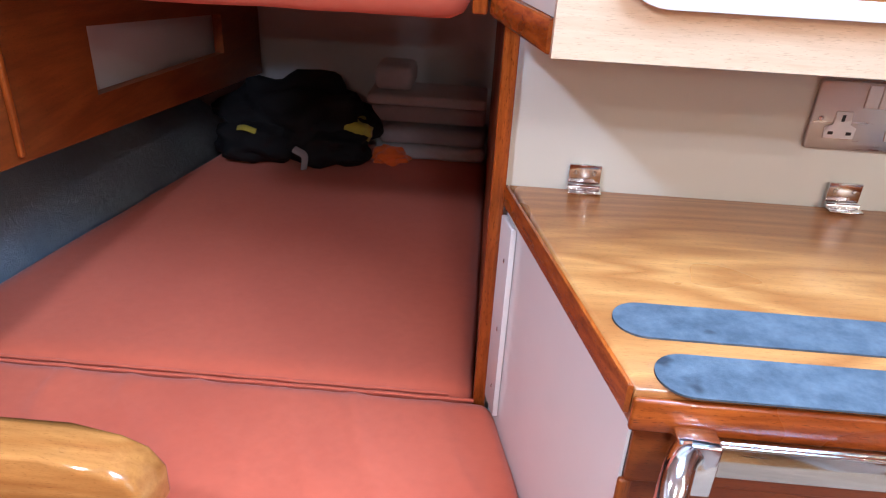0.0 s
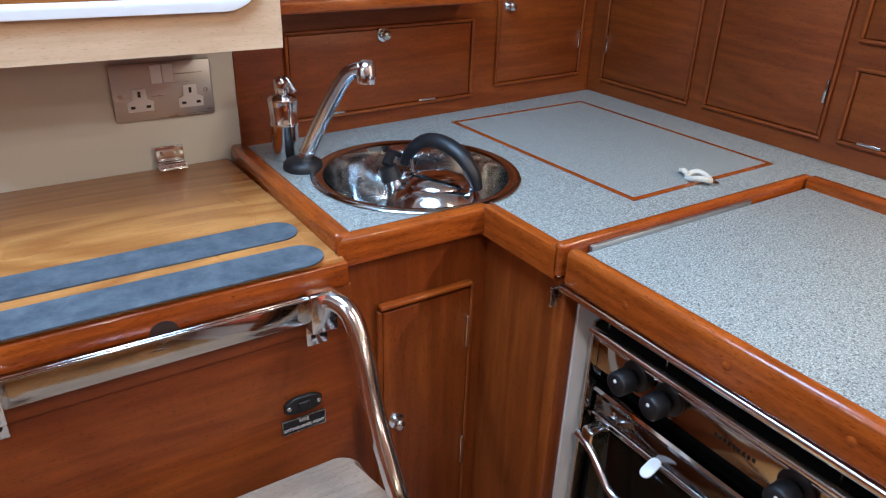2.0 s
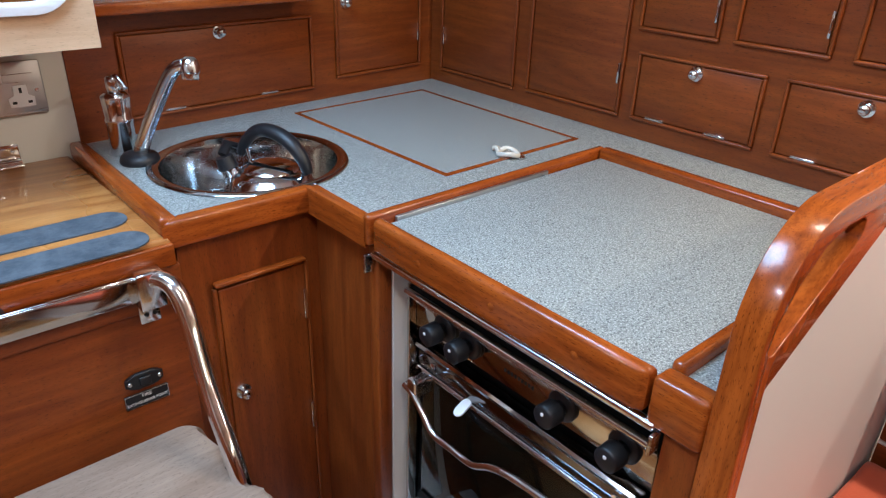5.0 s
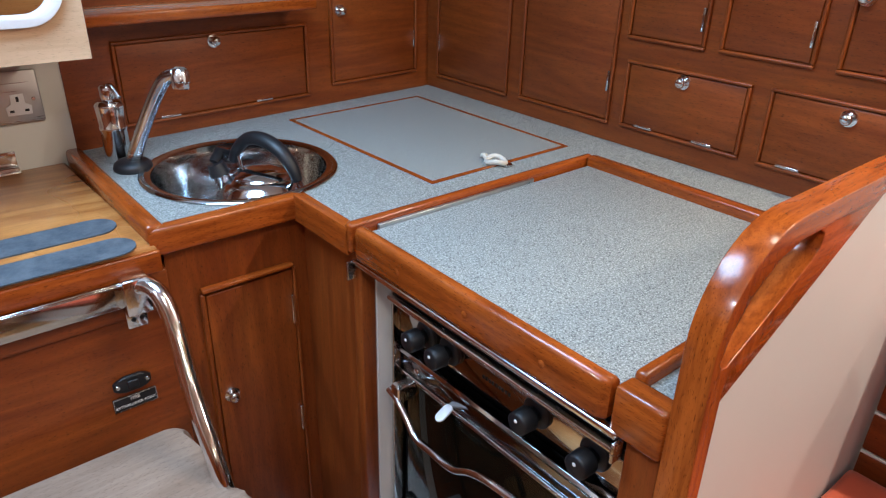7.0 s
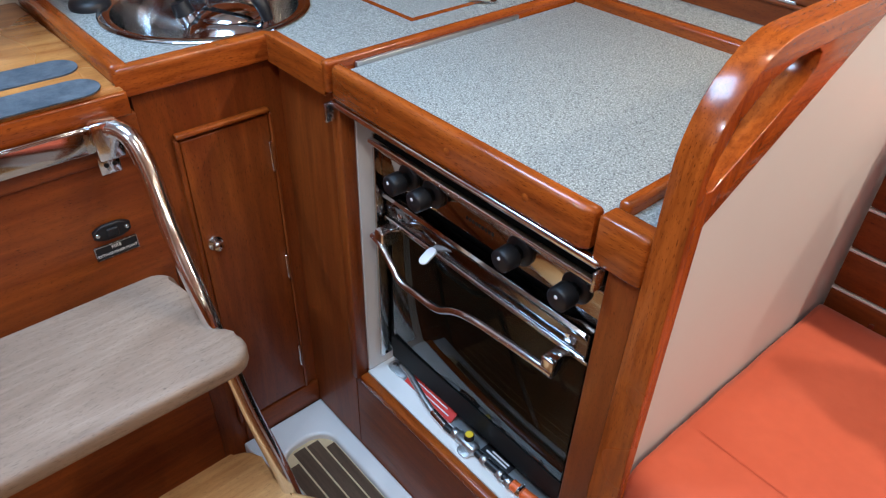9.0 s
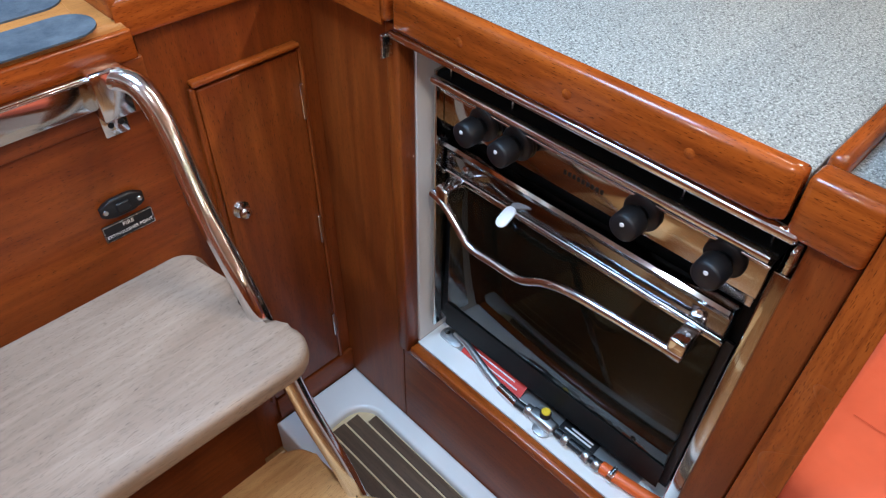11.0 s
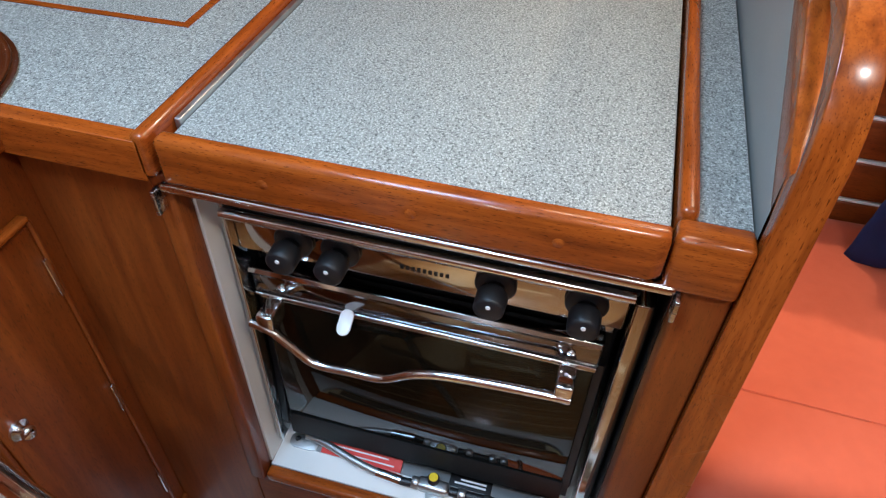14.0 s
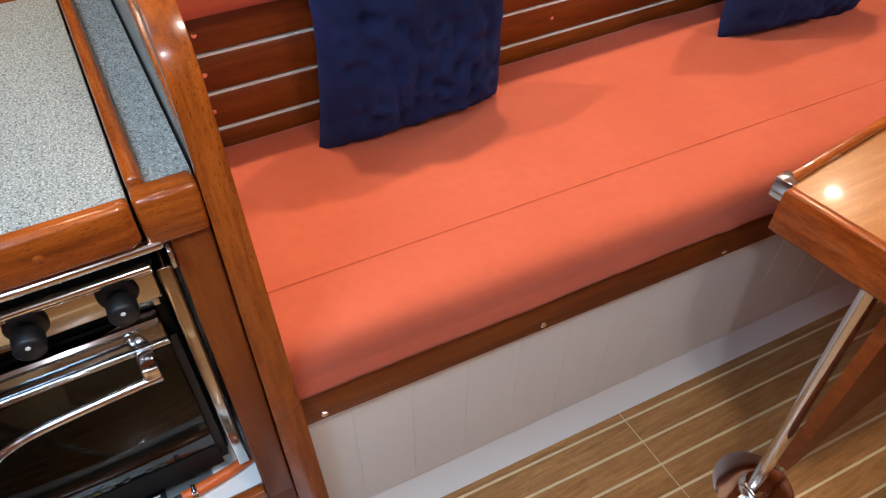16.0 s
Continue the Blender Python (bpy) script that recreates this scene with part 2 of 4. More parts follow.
def part(name, bm, material, parent=None, label="", smooth=False):
    me = bpy.data.meshes.new(name)
    bmesh.ops.recalc_face_normals(bm, faces=bm.faces)
    bm.to_mesh(me)
    bm.free()
    me.materials.append(material)
    me.shade_smooth()
    if not smooth:
        me.set_sharp_from_angle(angle=radians(50))
    ob = new(name, me)
    if parent is not None:
        ob.parent = parent
        off = Vector((0, 0, 0))
        p = parent
        while p is not None:
            off += p.location
            p = p.parent
        ob.location = -off
    if label:
        ob["label"] = label
    return ob


def structure(name, bm, material, label, category, smooth=False):
    return tagged(part(name, bm, material, smooth=smooth), label, category, kind="structure")


def box(x0, x1, y0, y1, z0, z1, bev=0.0, seg=2, bm=None):
    out = bmesh.new()
    bmesh.ops.create_cube(out, size=1)
    for v in out.verts:
        v.co = ((x0 + x1) / 2 + v.co.x * (x1 - x0), (y0 + y1) / 2 + v.co.y * (y1 - y0), (z0 + z1) / 2 + v.co.z * (z1 - z0))
    if bev:
        bmesh.ops.bevel(out, geom=out.edges[:], offset=bev, segments=seg, profile=0.5, affect="EDGES", clamp_overlap=True)
    if bm is None:
        return out
    join(bm, out)
    return bm


def join(bm, other, free=True):
    """Adds the other bmesh into bm."""
    made = {v: bm.verts.new(v.co) for v in other.verts}
    for f in other.faces:
        g = bm.faces.new([made[v] for v in f.verts])
        g.smooth = f.smooth
    if free:
        other.free()
    return bm


def prism(pts, z0, z1, bev=0.0, m=None, seg=2):
    """A polygon in x, y drawn from z0 to z1, then moved by m."""
    bm = bmesh.new()
    low = [bm.verts.new((x, y, z0)) for x, y in pts]
    high = [bm.verts.new((x, y, z1)) for x, y in pts]
    bm.faces.new(low[::-1])
    bm.faces.new(high)
    n = len(pts)
    for i in range(n):
        bm.faces.new((low[i], low[(i + 1) % n], high[(i + 1) % n], high[i]))
    if bev:
        ring = [e for e in bm.edges if abs(e.verts[0].co.z - e.verts[1].co.z) < 1e-6]
        bmesh.ops.bevel(bm, geom=ring, offset=bev, segments=seg, profile=0.5, affect="EDGES", clamp_overlap=True)
    if m is not None:
        bm.transform(m)
    return bm


def arc(cx, cy, r, a0, a1, n=8):
    return [(cx + r * math.cos(radians(a0 + (a1 - a0) * i / n)), cy + r * math.sin(radians(a0 + (a1 - a0) * i / n))) for i in range(n + 1)]


def rounded(x0, x1, y0, y1, r, n=6):
    return arc(x1 - r, y0 + r, r, -90, 0, n) + arc(x1 - r, y1 - r, r, 0, 90, n) + arc(x0 + r, y1 - r, r, 90, 180, n) + arc(x0 + r, y0 + r, r, 180, 270, n)


def plate_with_holes(outer, holes, z0, z1, m=None, bev=0.0):
    """A flat sheet with openings through it."""
    cu = bpy.data.curves.new("outline", "CURVE")
    cu.dimensions, cu.fill_mode = "2D", "BOTH"
    for pts in (outer, *holes):
        sp = cu.splines.new("POLY")
        sp.points.add(len(pts) - 1)
        for q, (x, y) in zip(sp.points, pts):
            q.co = (x, y, 0, 1)
        sp.use_cyclic_u = True
    cu.extrude = (z1 - z0) / 2
    ob = bpy.data.objects.new("outline", cu)
    me = bpy.data.meshes.new_from_object(ob)
    bm = bmesh.new()
    bm.from_mesh(me)
    bpy.data.objects.remove(ob)
    bpy.data.curves.remove(cu)
    bpy.data.meshes.remove(me)
    bmesh.ops.remove_doubles(bm, verts=bm.verts, dist=1e-5)
    bmesh.ops.recalc_face_normals(bm, faces=bm.faces)
    if bev:
        bm.normal_update()
        rim = [e for e in bm.edges if len(e.link_faces) == 2 and (abs(e.link_faces[0].normal.z) > 0.9) != (abs(e.link_faces[1].normal.z) > 0.9)]
        bmesh.ops.bevel(bm, geom=rim, offset=bev, segments=3, profile=0.5, affect="EDGES", clamp_overlap=True)
    bm.transform(Matrix.Translation((0, 0, (z0 + z1) / 2)))
    if m is not None:
        bm.transform(m)
    return bm


def spline(pts, n=8):
    """A smooth line through the points."""
    p = [Vector(q) for q in pts]
    p = [2 * p[0] - p[1]] + p + [2 * p[-1] - p[-2]]
    out = []
    for i in range(1, len(p) - 2):
        for k in range(n):
            t = k / n
            a, b, c, d = p[i - 1], p[i], p[i + 1], p[i + 2]
            out.append(0.5 * (2 * b + (c - a) * t + (2 * a - 5 * b + 4 * c - d) * t * t + (3 * b - a - 3 * c + d) * t ** 3))
    return out + [p[-2]]


def tube(pts, r, n=12, flat=1.0, taper=None):
    """A round bar along the points; flat squashes it, taper gives a radius factor along it."""
    bm = bmesh.new()
    pts = [Vector(q) for q in pts]
    up, rings = None, []
    for i, q in enumerate(pts):
        t = (pts[min(i + 1, len(pts) - 1)] - pts[max(i - 1, 0)]).normalized()
        if up is None:
            up = t.orthogonal().normalized()
        up = (up - t * up.dot(t)).normalized()
        side = t.cross(up)
        k = r * (taper(i / (len(pts) - 1)) if taper else 1)
        rings.append([bm.verts.new(q + up * (k * math.cos(2 * math.pi * j / n)) + side * (k * flat * math.sin(2 * math.pi * j / n))) for j in range(n)])
    for a, b in zip(rings, rings[1:]):
        for j in range(n):
            f = bm.faces.new((a[j], a[(j + 1) % n], b[(j + 1) % n], b[j]))
            f.smooth = True
    bm.faces.new(rings[0][::-1])
    bm.faces.new(rings[-1])
    return bm


def lathe(profile, m=None, n=24):
    """Radius and height pairs turned round the z axis."""
    bm = bmesh.new()
    rings = [[bm.verts.new((r * math.cos(2 * math.pi * j / n), r * math.sin(2 * math.pi * j / n), z)) for j in range(n)] if r > 1e-6 else [bm.verts.new((0, 0, z))] for r, z in profile]
    for a, b in zip(rings, rings[1:]):
        for j in range(n):
            k = (j + 1) % n
            vs = (a[j], a[k], b[k], b[j]) if len(a) > 1 and len(b) > 1 else (a[0], b[k], b[j]) if len(b) > 1 else (a[j], a[k], b[0])
            if len(set(vs)) > 2:
                bm.faces.new(vs).smooth = True
    if m is not None:
        bm.transform(m)
    return bm


def cushion(x0, x1, y0, y1, z0, z1, r, res=0.03, lump=0.004, seed=0.0, crown=0.0):
    """An upholstered slab: rounded edges, a slight crown and uneven folds."""
    bm = bmesh.new()
    nx, ny, nz = [max(4, int(d / res)) for d in (x1 - x0, y1 - y0, z1 - z0)]
    c = Vector(((x0 + x1) / 2, (y0 + y1) / 2, (z0 + z1) / 2))
    h = Vector(((x1 - x0) / 2, (y1 - y0) / 2, (z1 - z0) / 2))
    seen = {}

    def vert(i, j, k):
        if (i, j, k) not in seen:
            p = Vector((-1 + 2 * i / nx, -1 + 2 * j / ny, -1 + 2 * k / nz))
            q = Vector((p.x * h.x, p.y * h.y, p.z * h.z))
            inner = Vector([max(-hh + r, min(hh - r, v)) for v, hh in zip(q, h)])
            d = q - inner
            if d.length > 1e-6:
                q = inner + d.normalized() * r
            q.z += crown * (1 - p.x ** 2) * (1 - p.y ** 2) * (1 if p.z > 0 else 0.2)
            s = c + q
            n = noise.noise(s * 6 + Vector((seed, seed, 0))) + 0.5 * noise.noise(s * 19 + Vector((0, seed, 3)))
            s += (q.normalized() if q.length else q) * n * lump
            seen[(i, j, k)] = bm.verts.new(s)
        return seen[(i, j, k)]

    def side(n1, n2, f):
        for a in range(n1):
            for b in range(n2):
                bm.faces.new((f(a, b), f(a + 1, b), f(a + 1, b + 1), f(a, b + 1))).smooth = True

    for k in (0, nz):
        side(nx, ny, lambda a, b: vert(a, b, k))
    for j in (0, ny):
        side(nx, nz, lambda a, b: vert(a, j, b))
    for i in (0, nx):
        side(ny, nz, lambda a, b: vert(i, a, b))
    return bm


def smooth_all(bm):
    for f in bm.faces:
        f.smooth = True
    return bm


# ---- setting: shell of the cabin ----
X_WALL = 0.835
structure("floor", box(-1.75, 1.2, -3.6, 1.75, -0.06, -0.008), sole_wood, "dark underfloor beneath the teak sole", "floor")
outer, hatch = [(-1.75, -3.6), (1.2, -3.6), (1.2, 1.75), (-1.75, 1.75)], [(-0.55, -0.42), (0.05, -0.42), (0.05, 0.14), (-0.55, 0.14)]
structure("ceiling", plate_with_holes(outer, [hatch], 1.78, 1.81), ceil_m, "white cabin headlining with companionway opening", "ceiling")
# unseen starboard side: dark below, white above, toned for reflections in the metal
structure("wall_starboard", box(-1.80, -1.75, -3.6, 1.75, -0.06, 0.85), mah["y"], "unseen mahogany wall behind the camera", "wall")
structure("wall_starboard_dark", box(-1.80, -1.75, -3.6, 1.75, 0.8505, 1.40), mah["y"], "unseen mahogany wall band that darkens reflections in steel", "wall")
structure("wall_starboard_upper", box(-1.80, -1.75, -3.6, 1.75, 1.4005, 1.81), ceil_m, "unseen white top of wall that brightens reflections", "wall")
structure("wall_forward", box(-1.80, 1.25, -3.65, -3.6, -0.06, 1.81), mah["z"], "varnished mahogany forward bulkhead", "wall")
structure("wall_port", box(1.2, 1.25, -3.6, 1.75, -0.06, 1.81), ceil_m, "white hull side lining", "wall")
structure("wall_aft", box(-1.80, 1.25, 1.75, 1.80, -0.06, 1.81), vinyl, "dim grey bulkhead at end of quarter berth", "wall")
structure("hatch_coaming_wall", plate_with_holes([(-0.60, -0.47), (0.10, -0.47), (0.10, 0.19), (-0.60, 0.19)], [hatch], 1.81, 1.95), white, "white companionway hatch coaming", "coaming")
structure("quarter_berth_ceiling", box(-1.75, -0.60, 0.46, 1.75, 1.30, 1.33), ceil_m, "white underside of cockpit above berth", "ceiling")

# wall behind the step, cream panel and mahogany end post
structure("wall_cream", prism([(-0.551, 0.407), (0.0, 0.411), (0.0, 0.43), (-0.551, 0.43)], 0.30, 1.78), cream, "cream painted bulkhead behind the step", "wall")
structure("post_trim", box(-0.571, -0.5515, 0.3935, 0.43, 0.431, 1.78, 0.003), trimw["z"], "varnished post at edge of cream bulkhead", "trim")
structure("wall_berth_side", box(-0.570, -0.557, 0.4305, 1.70, 0.431, 1.78), mah["z"], "mahogany berth partition", "wall")


def wall_frame(origin, along, out):
    """Local u runs along the wall, v up, w out of it."""
    u, w = Vector(along).normalized(), Vector(out).normalized()
    v = Vector((0, 0, 1))
    return Matrix.Translation(origin) @ Matrix((u, v, w)).transposed().to_4x4()


BACK = wall_frame((0.0, 0.408, 0), (0.835, 0.060, 0), (0.060, -0.835, 0))
SIDE = wall_frame((X_WALL, 0.468, 0), (0, -1, 0), (-1, 0, 0))
bm = box(0, 0.845, 0.10, 1.15, -0.02, 0)
bm.transform(BACK)
structure("wall_galley_aft", bm, mah["x"], "dark varnished mahogany locker front behind sink", "wall")
bm = box(0, 0.845, 1.15, 1.78, -0.22, -0.2)
bm.transform(BACK)
structure("wall_galley_upper", bm, cream, "cream lining above the shelf behind the sink", "wall")
bm = box(0, 1.13, 0.10, 1.78, -0.02, 0)
bm.transform(SIDE)
structure("wall_galley_port", bm, mah["y"], "varnished mahogany locker front along the hull", "wall")
bm = box(0.012, 0.455, 1.117, 1.137, -0.20, 0.095, 0.004)
bm.transform(BACK)
tagged(part("shelf", bm, trimw["x"]), "varnished wooden shelf edge above the sink locker", "shelf")


def locker_door(frame_m, u0, u1, v0, v1, grain, label, hinges="b", knob=None, group="galley locker doors"):
    """A flush door in a raised bead, with slim hinges and a push knob."""
    centre = frame_m @ Vector(((u0 + u1) / 2, v0, 0))
    t = thing("locker_door", label, "locker door", centre, group)

    def put(name, bm, m, tag="", smooth=False):
        bm.transform(frame_m)
        return part(name, bm, m, t, tag, smooth)

    put("panel", box(u0 + 0.008, u1 - 0.008, v0 + 0.008, v1 - 0.008, 0, 0.004, 0.0015), mah[grain])
    b = 0.0062
    for name, q in (("bead_bottom", (u0, u1, v0, v0 + b)), ("bead_top", (u0, u1, v1 - b, v1)), ("bead_side", (u0, u0 + b, v0 + b, v1 - b)), ("bead_side", (u1 - b, u1, v0 + b, v1 - b))):
        put("bead", box(*q, 0, 0.0075, 0.0026, 3), mah["z" if "side" in name else grain])
    for f in (0.22, 0.72):
        if hinges == "b":
            c = u0 + (u1 - u0) * f
            q = (c - 0.019, c + 0.019, v0 + 0.0070, v0 + 0.0115)
        else:
            c, e = v0 + (v1 - v0) * f, (u0 + 0.008 if hinges == "l" else u1 - 0.0125)
            q = (e, e + 0.0045, c - 0.019, c + 0.019)
        put("hinge", box(*q, 0.003, 0.0080, 0.001), chrome, "thin chrome hinge")
    if knob:
        k = Matrix.Translation((knob[0], knob[1], 0.004))
        bm = lathe([(0, 0.019), (0.005, 0.0188), (0.0085, 0.016), (0.009, 0.012), (0.006, 0.008), (0.0055, 0.004), (0.0125, 0.003), (0.0130, 0), (0, 0)], k, 20)
        put("knob", bm, chrome, "chrome push-button knob")
    return t


locker_door(BACK, 0.085, 0.485, 0.925, 1.078, "x", "dark mahogany drop locker door behind the tap", "b", (0.275, 1.062))
locker_door(BACK, 0.545, 0.795, 0.938, 1.30, "x", "tall mahogany locker door in the galley corner", "r", (0.572, 1.096))
SU = lambda y: 0.468 - y
locker_door(SIDE, SU(0.428), SU(0.183), 0.928, 1.30, "y", "tall mahogany locker door in the corner", "l")
locker_door(SIDE, SU(0.145), SU(-0.097), 0.932, 1.30, "y", "tall mahogany locker door above the fridge", "r")
locker_door(SIDE, SU(-0.125), SU(-0.367), 0.935, 1.060, "y", "small mahogany drop locker door with knob", "b", (SU(-0.245), 1.040))
locker_door(SIDE, SU(-0.398), SU(-0.640), 0.935, 1.062, "y", "small mahogany drop locker door with knob", "b", (SU(-0.520), 1.040))
locker_door(SIDE, SU(-0.116), SU(-0.272), 1.096, 1.32, "y", "upright mahogany locker door above drop doors", "r")
locker_door(SIDE, SU(-0.298), SU(-0.452), 1.098, 1.32, "y", "upright mahogany locker door above drop doors", "r", (SU(-0.315), 1.205))
locker_door(SIDE, SU(-0.484), SU(-0.640), 1.098, 1.32, "y", "upright mahogany locker door above drop doors", "r", (SU(-0.500), 1.205))

# ---- galley joinery ----
cab = thing("sink_cabinet", "mahogany galley cabinet under the sink", "cabinet", (0.1, 0.05, 0.0))
part("front", box(0.0, 0.222, 0.012, 0.03, 0.0, 0.862), mah["z"], cab)
part("side_panel", box(0.221, 0.236, -0.145, 0.011, 0.09, 0.862), mah["z"], cab)
part("corner_post", box(0.2105, 0.236, -0.1665, -0.1452, 0.30, 0.862, 0.003), mah["z"], cab)
part("plinth", box(0.05, 0.2205, 0.004, 0.0118, 0.09, 0.148, 0.002), mah["x"], cab)
d = part("door", box(0.048, 0.190, 0.004, 0.0118, 0.155, 0.773, 0.002), mah["z"], cab)
part("cornice", box(0.042, 0.192, -0.002, 0.0118, 0.7795, 0.7870, 0.003, 3), trimw["x"], d, "raised varnished moulding")
part("side_bead", box(0.0395, 0.047, 0.0032, 0.0118, 0.15, 0.777, 0.0025), mah["z"], d)
part("side_bead", box(0.191, 0.1975, 0.0032, 0.0118, 0.15, 0.777, 0.0025), mah["z"], d)
for z in (0.703, 0.477, 0.250):
    part("hinge", box(0.1835, 0.1895, -0.0015, 0.0035, z - 0.027, z + 0.027, 0.001), chrome, d, "slim chrome hinge")
KN = Matrix.Translation((0.067, 0.004, 0.585)) @ pose(0, 0, 0, 90, 0, 0)
part("knob", lathe([(0, 0.019), (0.005, 0.0188), (0.0085, 0.016), (0.009, 0.012), (0.006, 0.008), (0.0055, 0.004), (0.0125, 0.003), (0.013, 0), (0, 0)], KN, 20), chrome, d, "chrome push-button knob")

oven_case = thing("oven_housing", "mahogany housing with white lined recess round cooker", "housing", (0.5, -0.4, 0.0))
part("kick_panel", box(0.222, 0.240, -0.6625, -0.146, 0.0, 0.292), mah["y"], oven_case)
part("sill", box(0.2145, 0.2320, -0.622, -0.168, 0.2925, 0.3125, 0.004, 3), trimw["y"], oven_case)
part("vent", box(0.217, 0.2215, -0.60, -0.56, 0.20, 0.245, 0.004), black, oven_case, "small black vent in kick panel")
part("stile", box(0.2105, 0.240, -0.6625, -0.6225, 0.2925, 0.8495, 0.003), mah["z"], oven_case)
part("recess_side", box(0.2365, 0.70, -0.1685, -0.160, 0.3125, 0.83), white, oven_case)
# forward wall of the white recess, coloured black for the shade beside the cooker
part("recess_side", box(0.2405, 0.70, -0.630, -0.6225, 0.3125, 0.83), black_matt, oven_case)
part("recess_floor", box(0.2325, 0.70, -0.622, -0.1687, 0.300, 0.3118), white, oven_case)
part("recess_back", box(0.701, 0.708, -0.63, -0.16, 0.30, 0.83), white, oven_case)

# worktop: laminate in two sheets round the lid, with the sink cut out
SINK, SR = (0.190, 0.160), 0.151
hole = arc(*SINK, SR - 0.004, 0, 360, 47)[:-1]
top_out = [(0.004, 0.012), (0.202, 0.012), (0.214, 0.000), (0.214, -0.150), (0.690, -0.150), (0.712, -0.172), (0.712, -0.6625), (0.835, -0.6625), (0.835, 0.466), (0.004, 0.407)]
wt = thing("worktop", "grey speckled laminate galley worktop with varnished edging", "worktop", (0.4, 0.1, 0.86))
part("laminate", plate_with_holes(top_out, [hole], 0.866, 0.8985), laminate, wt)
part("laminate", box(0.232, 0.6880, -0.6625, -0.621, 0.866, 0.8985), laminate, wt)
part("fiddle", box(-0.022, 0.0035, -0.004, 0.404, 0.876, 0.908, 0.007, 3), trimw["y"], wt, "rounded varnished wooden edging")
part("front_trim", prism([(-0.022, -0.012), (0.2155, -0.012), (0.202, 0.0115), (0.004, 0.0115)], 0.8625, 0.905, 0.008, None, 3), trimw["x"], wt)
part("front_trim", prism([(0.2155, -0.0125), (0.2135, 0.000), (0.2135, -0.1495), (0.196, -0.158), (0.196, -0.006)], 0.8625, 0.905, 0.006, None, 3), trimw["y"], wt)
part("fiddle", box(0.196, 0.710, -0.166, -0.1505, 0.866, 0.912, 0.006, 3), trimw["x"], wt, "rounded varnished wooden edging")
part("fiddle", box(0.6885, 0.7115, -0.6625, -0.1665, 0.866, 0.914, 0.006, 3), trimw["y"], wt, "rounded varnished wooden edging")
part("fiddle", box(0.232, 0.6880, -0.6205, -0.6045, 0.866, 0.912, 0.006, 3), trimw["x"], wt, "rounded varnished wooden edging")
part("front_trim", box(0.203, 0.2315, -0.663, -0.6045, 0.850, 0.907, 0.006, 3), trimw["y"], wt)

fr = thing("fridge_hatch", "grey laminate top-opening hatch edged with thin wooden inlay", "hatch", (0.56, 0.15, 0.8985))
HQ = [(0.405, -0.085), (0.740, -0.081), (0.741, 0.387), (0.396, 0.375)]
inner = [(0.413, -0.076), (0.732, -0.073), (0.733, 0.379), (0.404, 0.367)]
part("inlay", plate_with_holes(HQ, [inner], 0.8987, 0.9002), trimw["y"], fr, "thin reddish wooden inlay")
part("lid", prism([(0.4135, -0.0755), (0.7315, -0.0725), (0.7325, 0.3785), (0.4045, 0.3665)], 0.8987, 0.8998), laminate, fr)

# rope ring handle on the hatch
rope = thing("rope_handle", "small white rope ring lifting handle on hatch", "handle", (0.552, -0.072, 0.9))
ring = [(0.556 + 0.016 * math.cos(a), -0.075 + 0.018 * math.sin(a), 0.906 + 0.003 * math.sin(2 * a)) for a in [2 * math.pi * i / 24 for i in range(25)]]
part("ring", tube(ring, 0.0045, 8), rope_m, rope)
part("tail", tube(spline([(0.548, -0.060, 0.906), (0.552, -0.048, 0.909), (0.562, -0.044, 0.905), (0.556, -0.036, 0.905)]), 0.004, 8), rope_m, rope)
part("eye", lathe([(0.009, 0), (0.009, 0.003), (0.004, 0.004), (0, 0.004)], Matrix.Translation((0.566, -0.094, 0.8998)), 16), steel, rope, "flush steel eye")

# cooker lid in its frame
lid = thing("cooktop_cover", "grey speckled lift-up cover over cooker with varnished front edge", "cover", (0.45, -0.39, 0.86))
part("panel", box(0.2175, 0.687, -0.6015, -0.1735, 0.876, 0.8980, 0.002), laminate, lid)
lidfront = prism([(0.198, -0.176), (0.198, -0.592), (0.204, -0.6015), (0.2170, -0.6015), (0.2170, -0.1705), (0.202, -0.1705)], 0.8585, 0.910, 0.009, None, 4)
part("front_edge", lidfront, trimw["y"], lid)
part("side_strip", box(0.24, 0.55, -0.1733, -0.1675, 0.890, 0.9035, 0.001), alloy, lid, "slim steel strip")
for y in (-0.27, -0.40, -0.52):
    part("dowel", lathe([(0, 0.0003), (0.0046, 0.0003), (0.005, 0)], Matrix.Translation((0.1978, y, 0.884)) @ pose(0, 0, 0, 0, -90, 0), 14), trimw["x"], lid)

bar = thing("guard_bar", "polished steel guard bar under the cooker cover", "bar", (0.2, -0.4, 0.845))
part("rod", box(0.2005, 0.2125, -0.617, -0.160, 0.8470, 0.8570, 0.004, 3), chrome, bar)
part("bracket", box(0.194, 0.2095, -0.1598, -0.1555, 0.824, 0.852, 0.001), steel, bar)
part("bracket", box(0.194, 0.2095, -0.6215, -0.6172, 0.826, 0.8495, 0.001), steel, bar)

# ---- sink, tap, soap, kettle ----
sk = thing("sink", "round stainless steel sink set in laminate worktop", "sink", (*SINK, 0.75))
part("bowl", lathe([(SR + 0.008, 0.0), (SR + 0.0095, 0.0020), (SR + 0.007, 0.0045), (SR - 0.001, 0.0050), (SR - 0.009, 0.0015), (SR - 0.014, -0.02), (SR - 0.018, -0.09), (SR - 0.032, -0.125), (SR - 0.065, -0.138), (0.03, -0.140), (0.024, -0.144), (0, -0.144)], Matrix.Translation((*SINK, 0.8990)), 48), metal("sink_steel", (0.66, 0.67, 0.67), 0.11), sk)
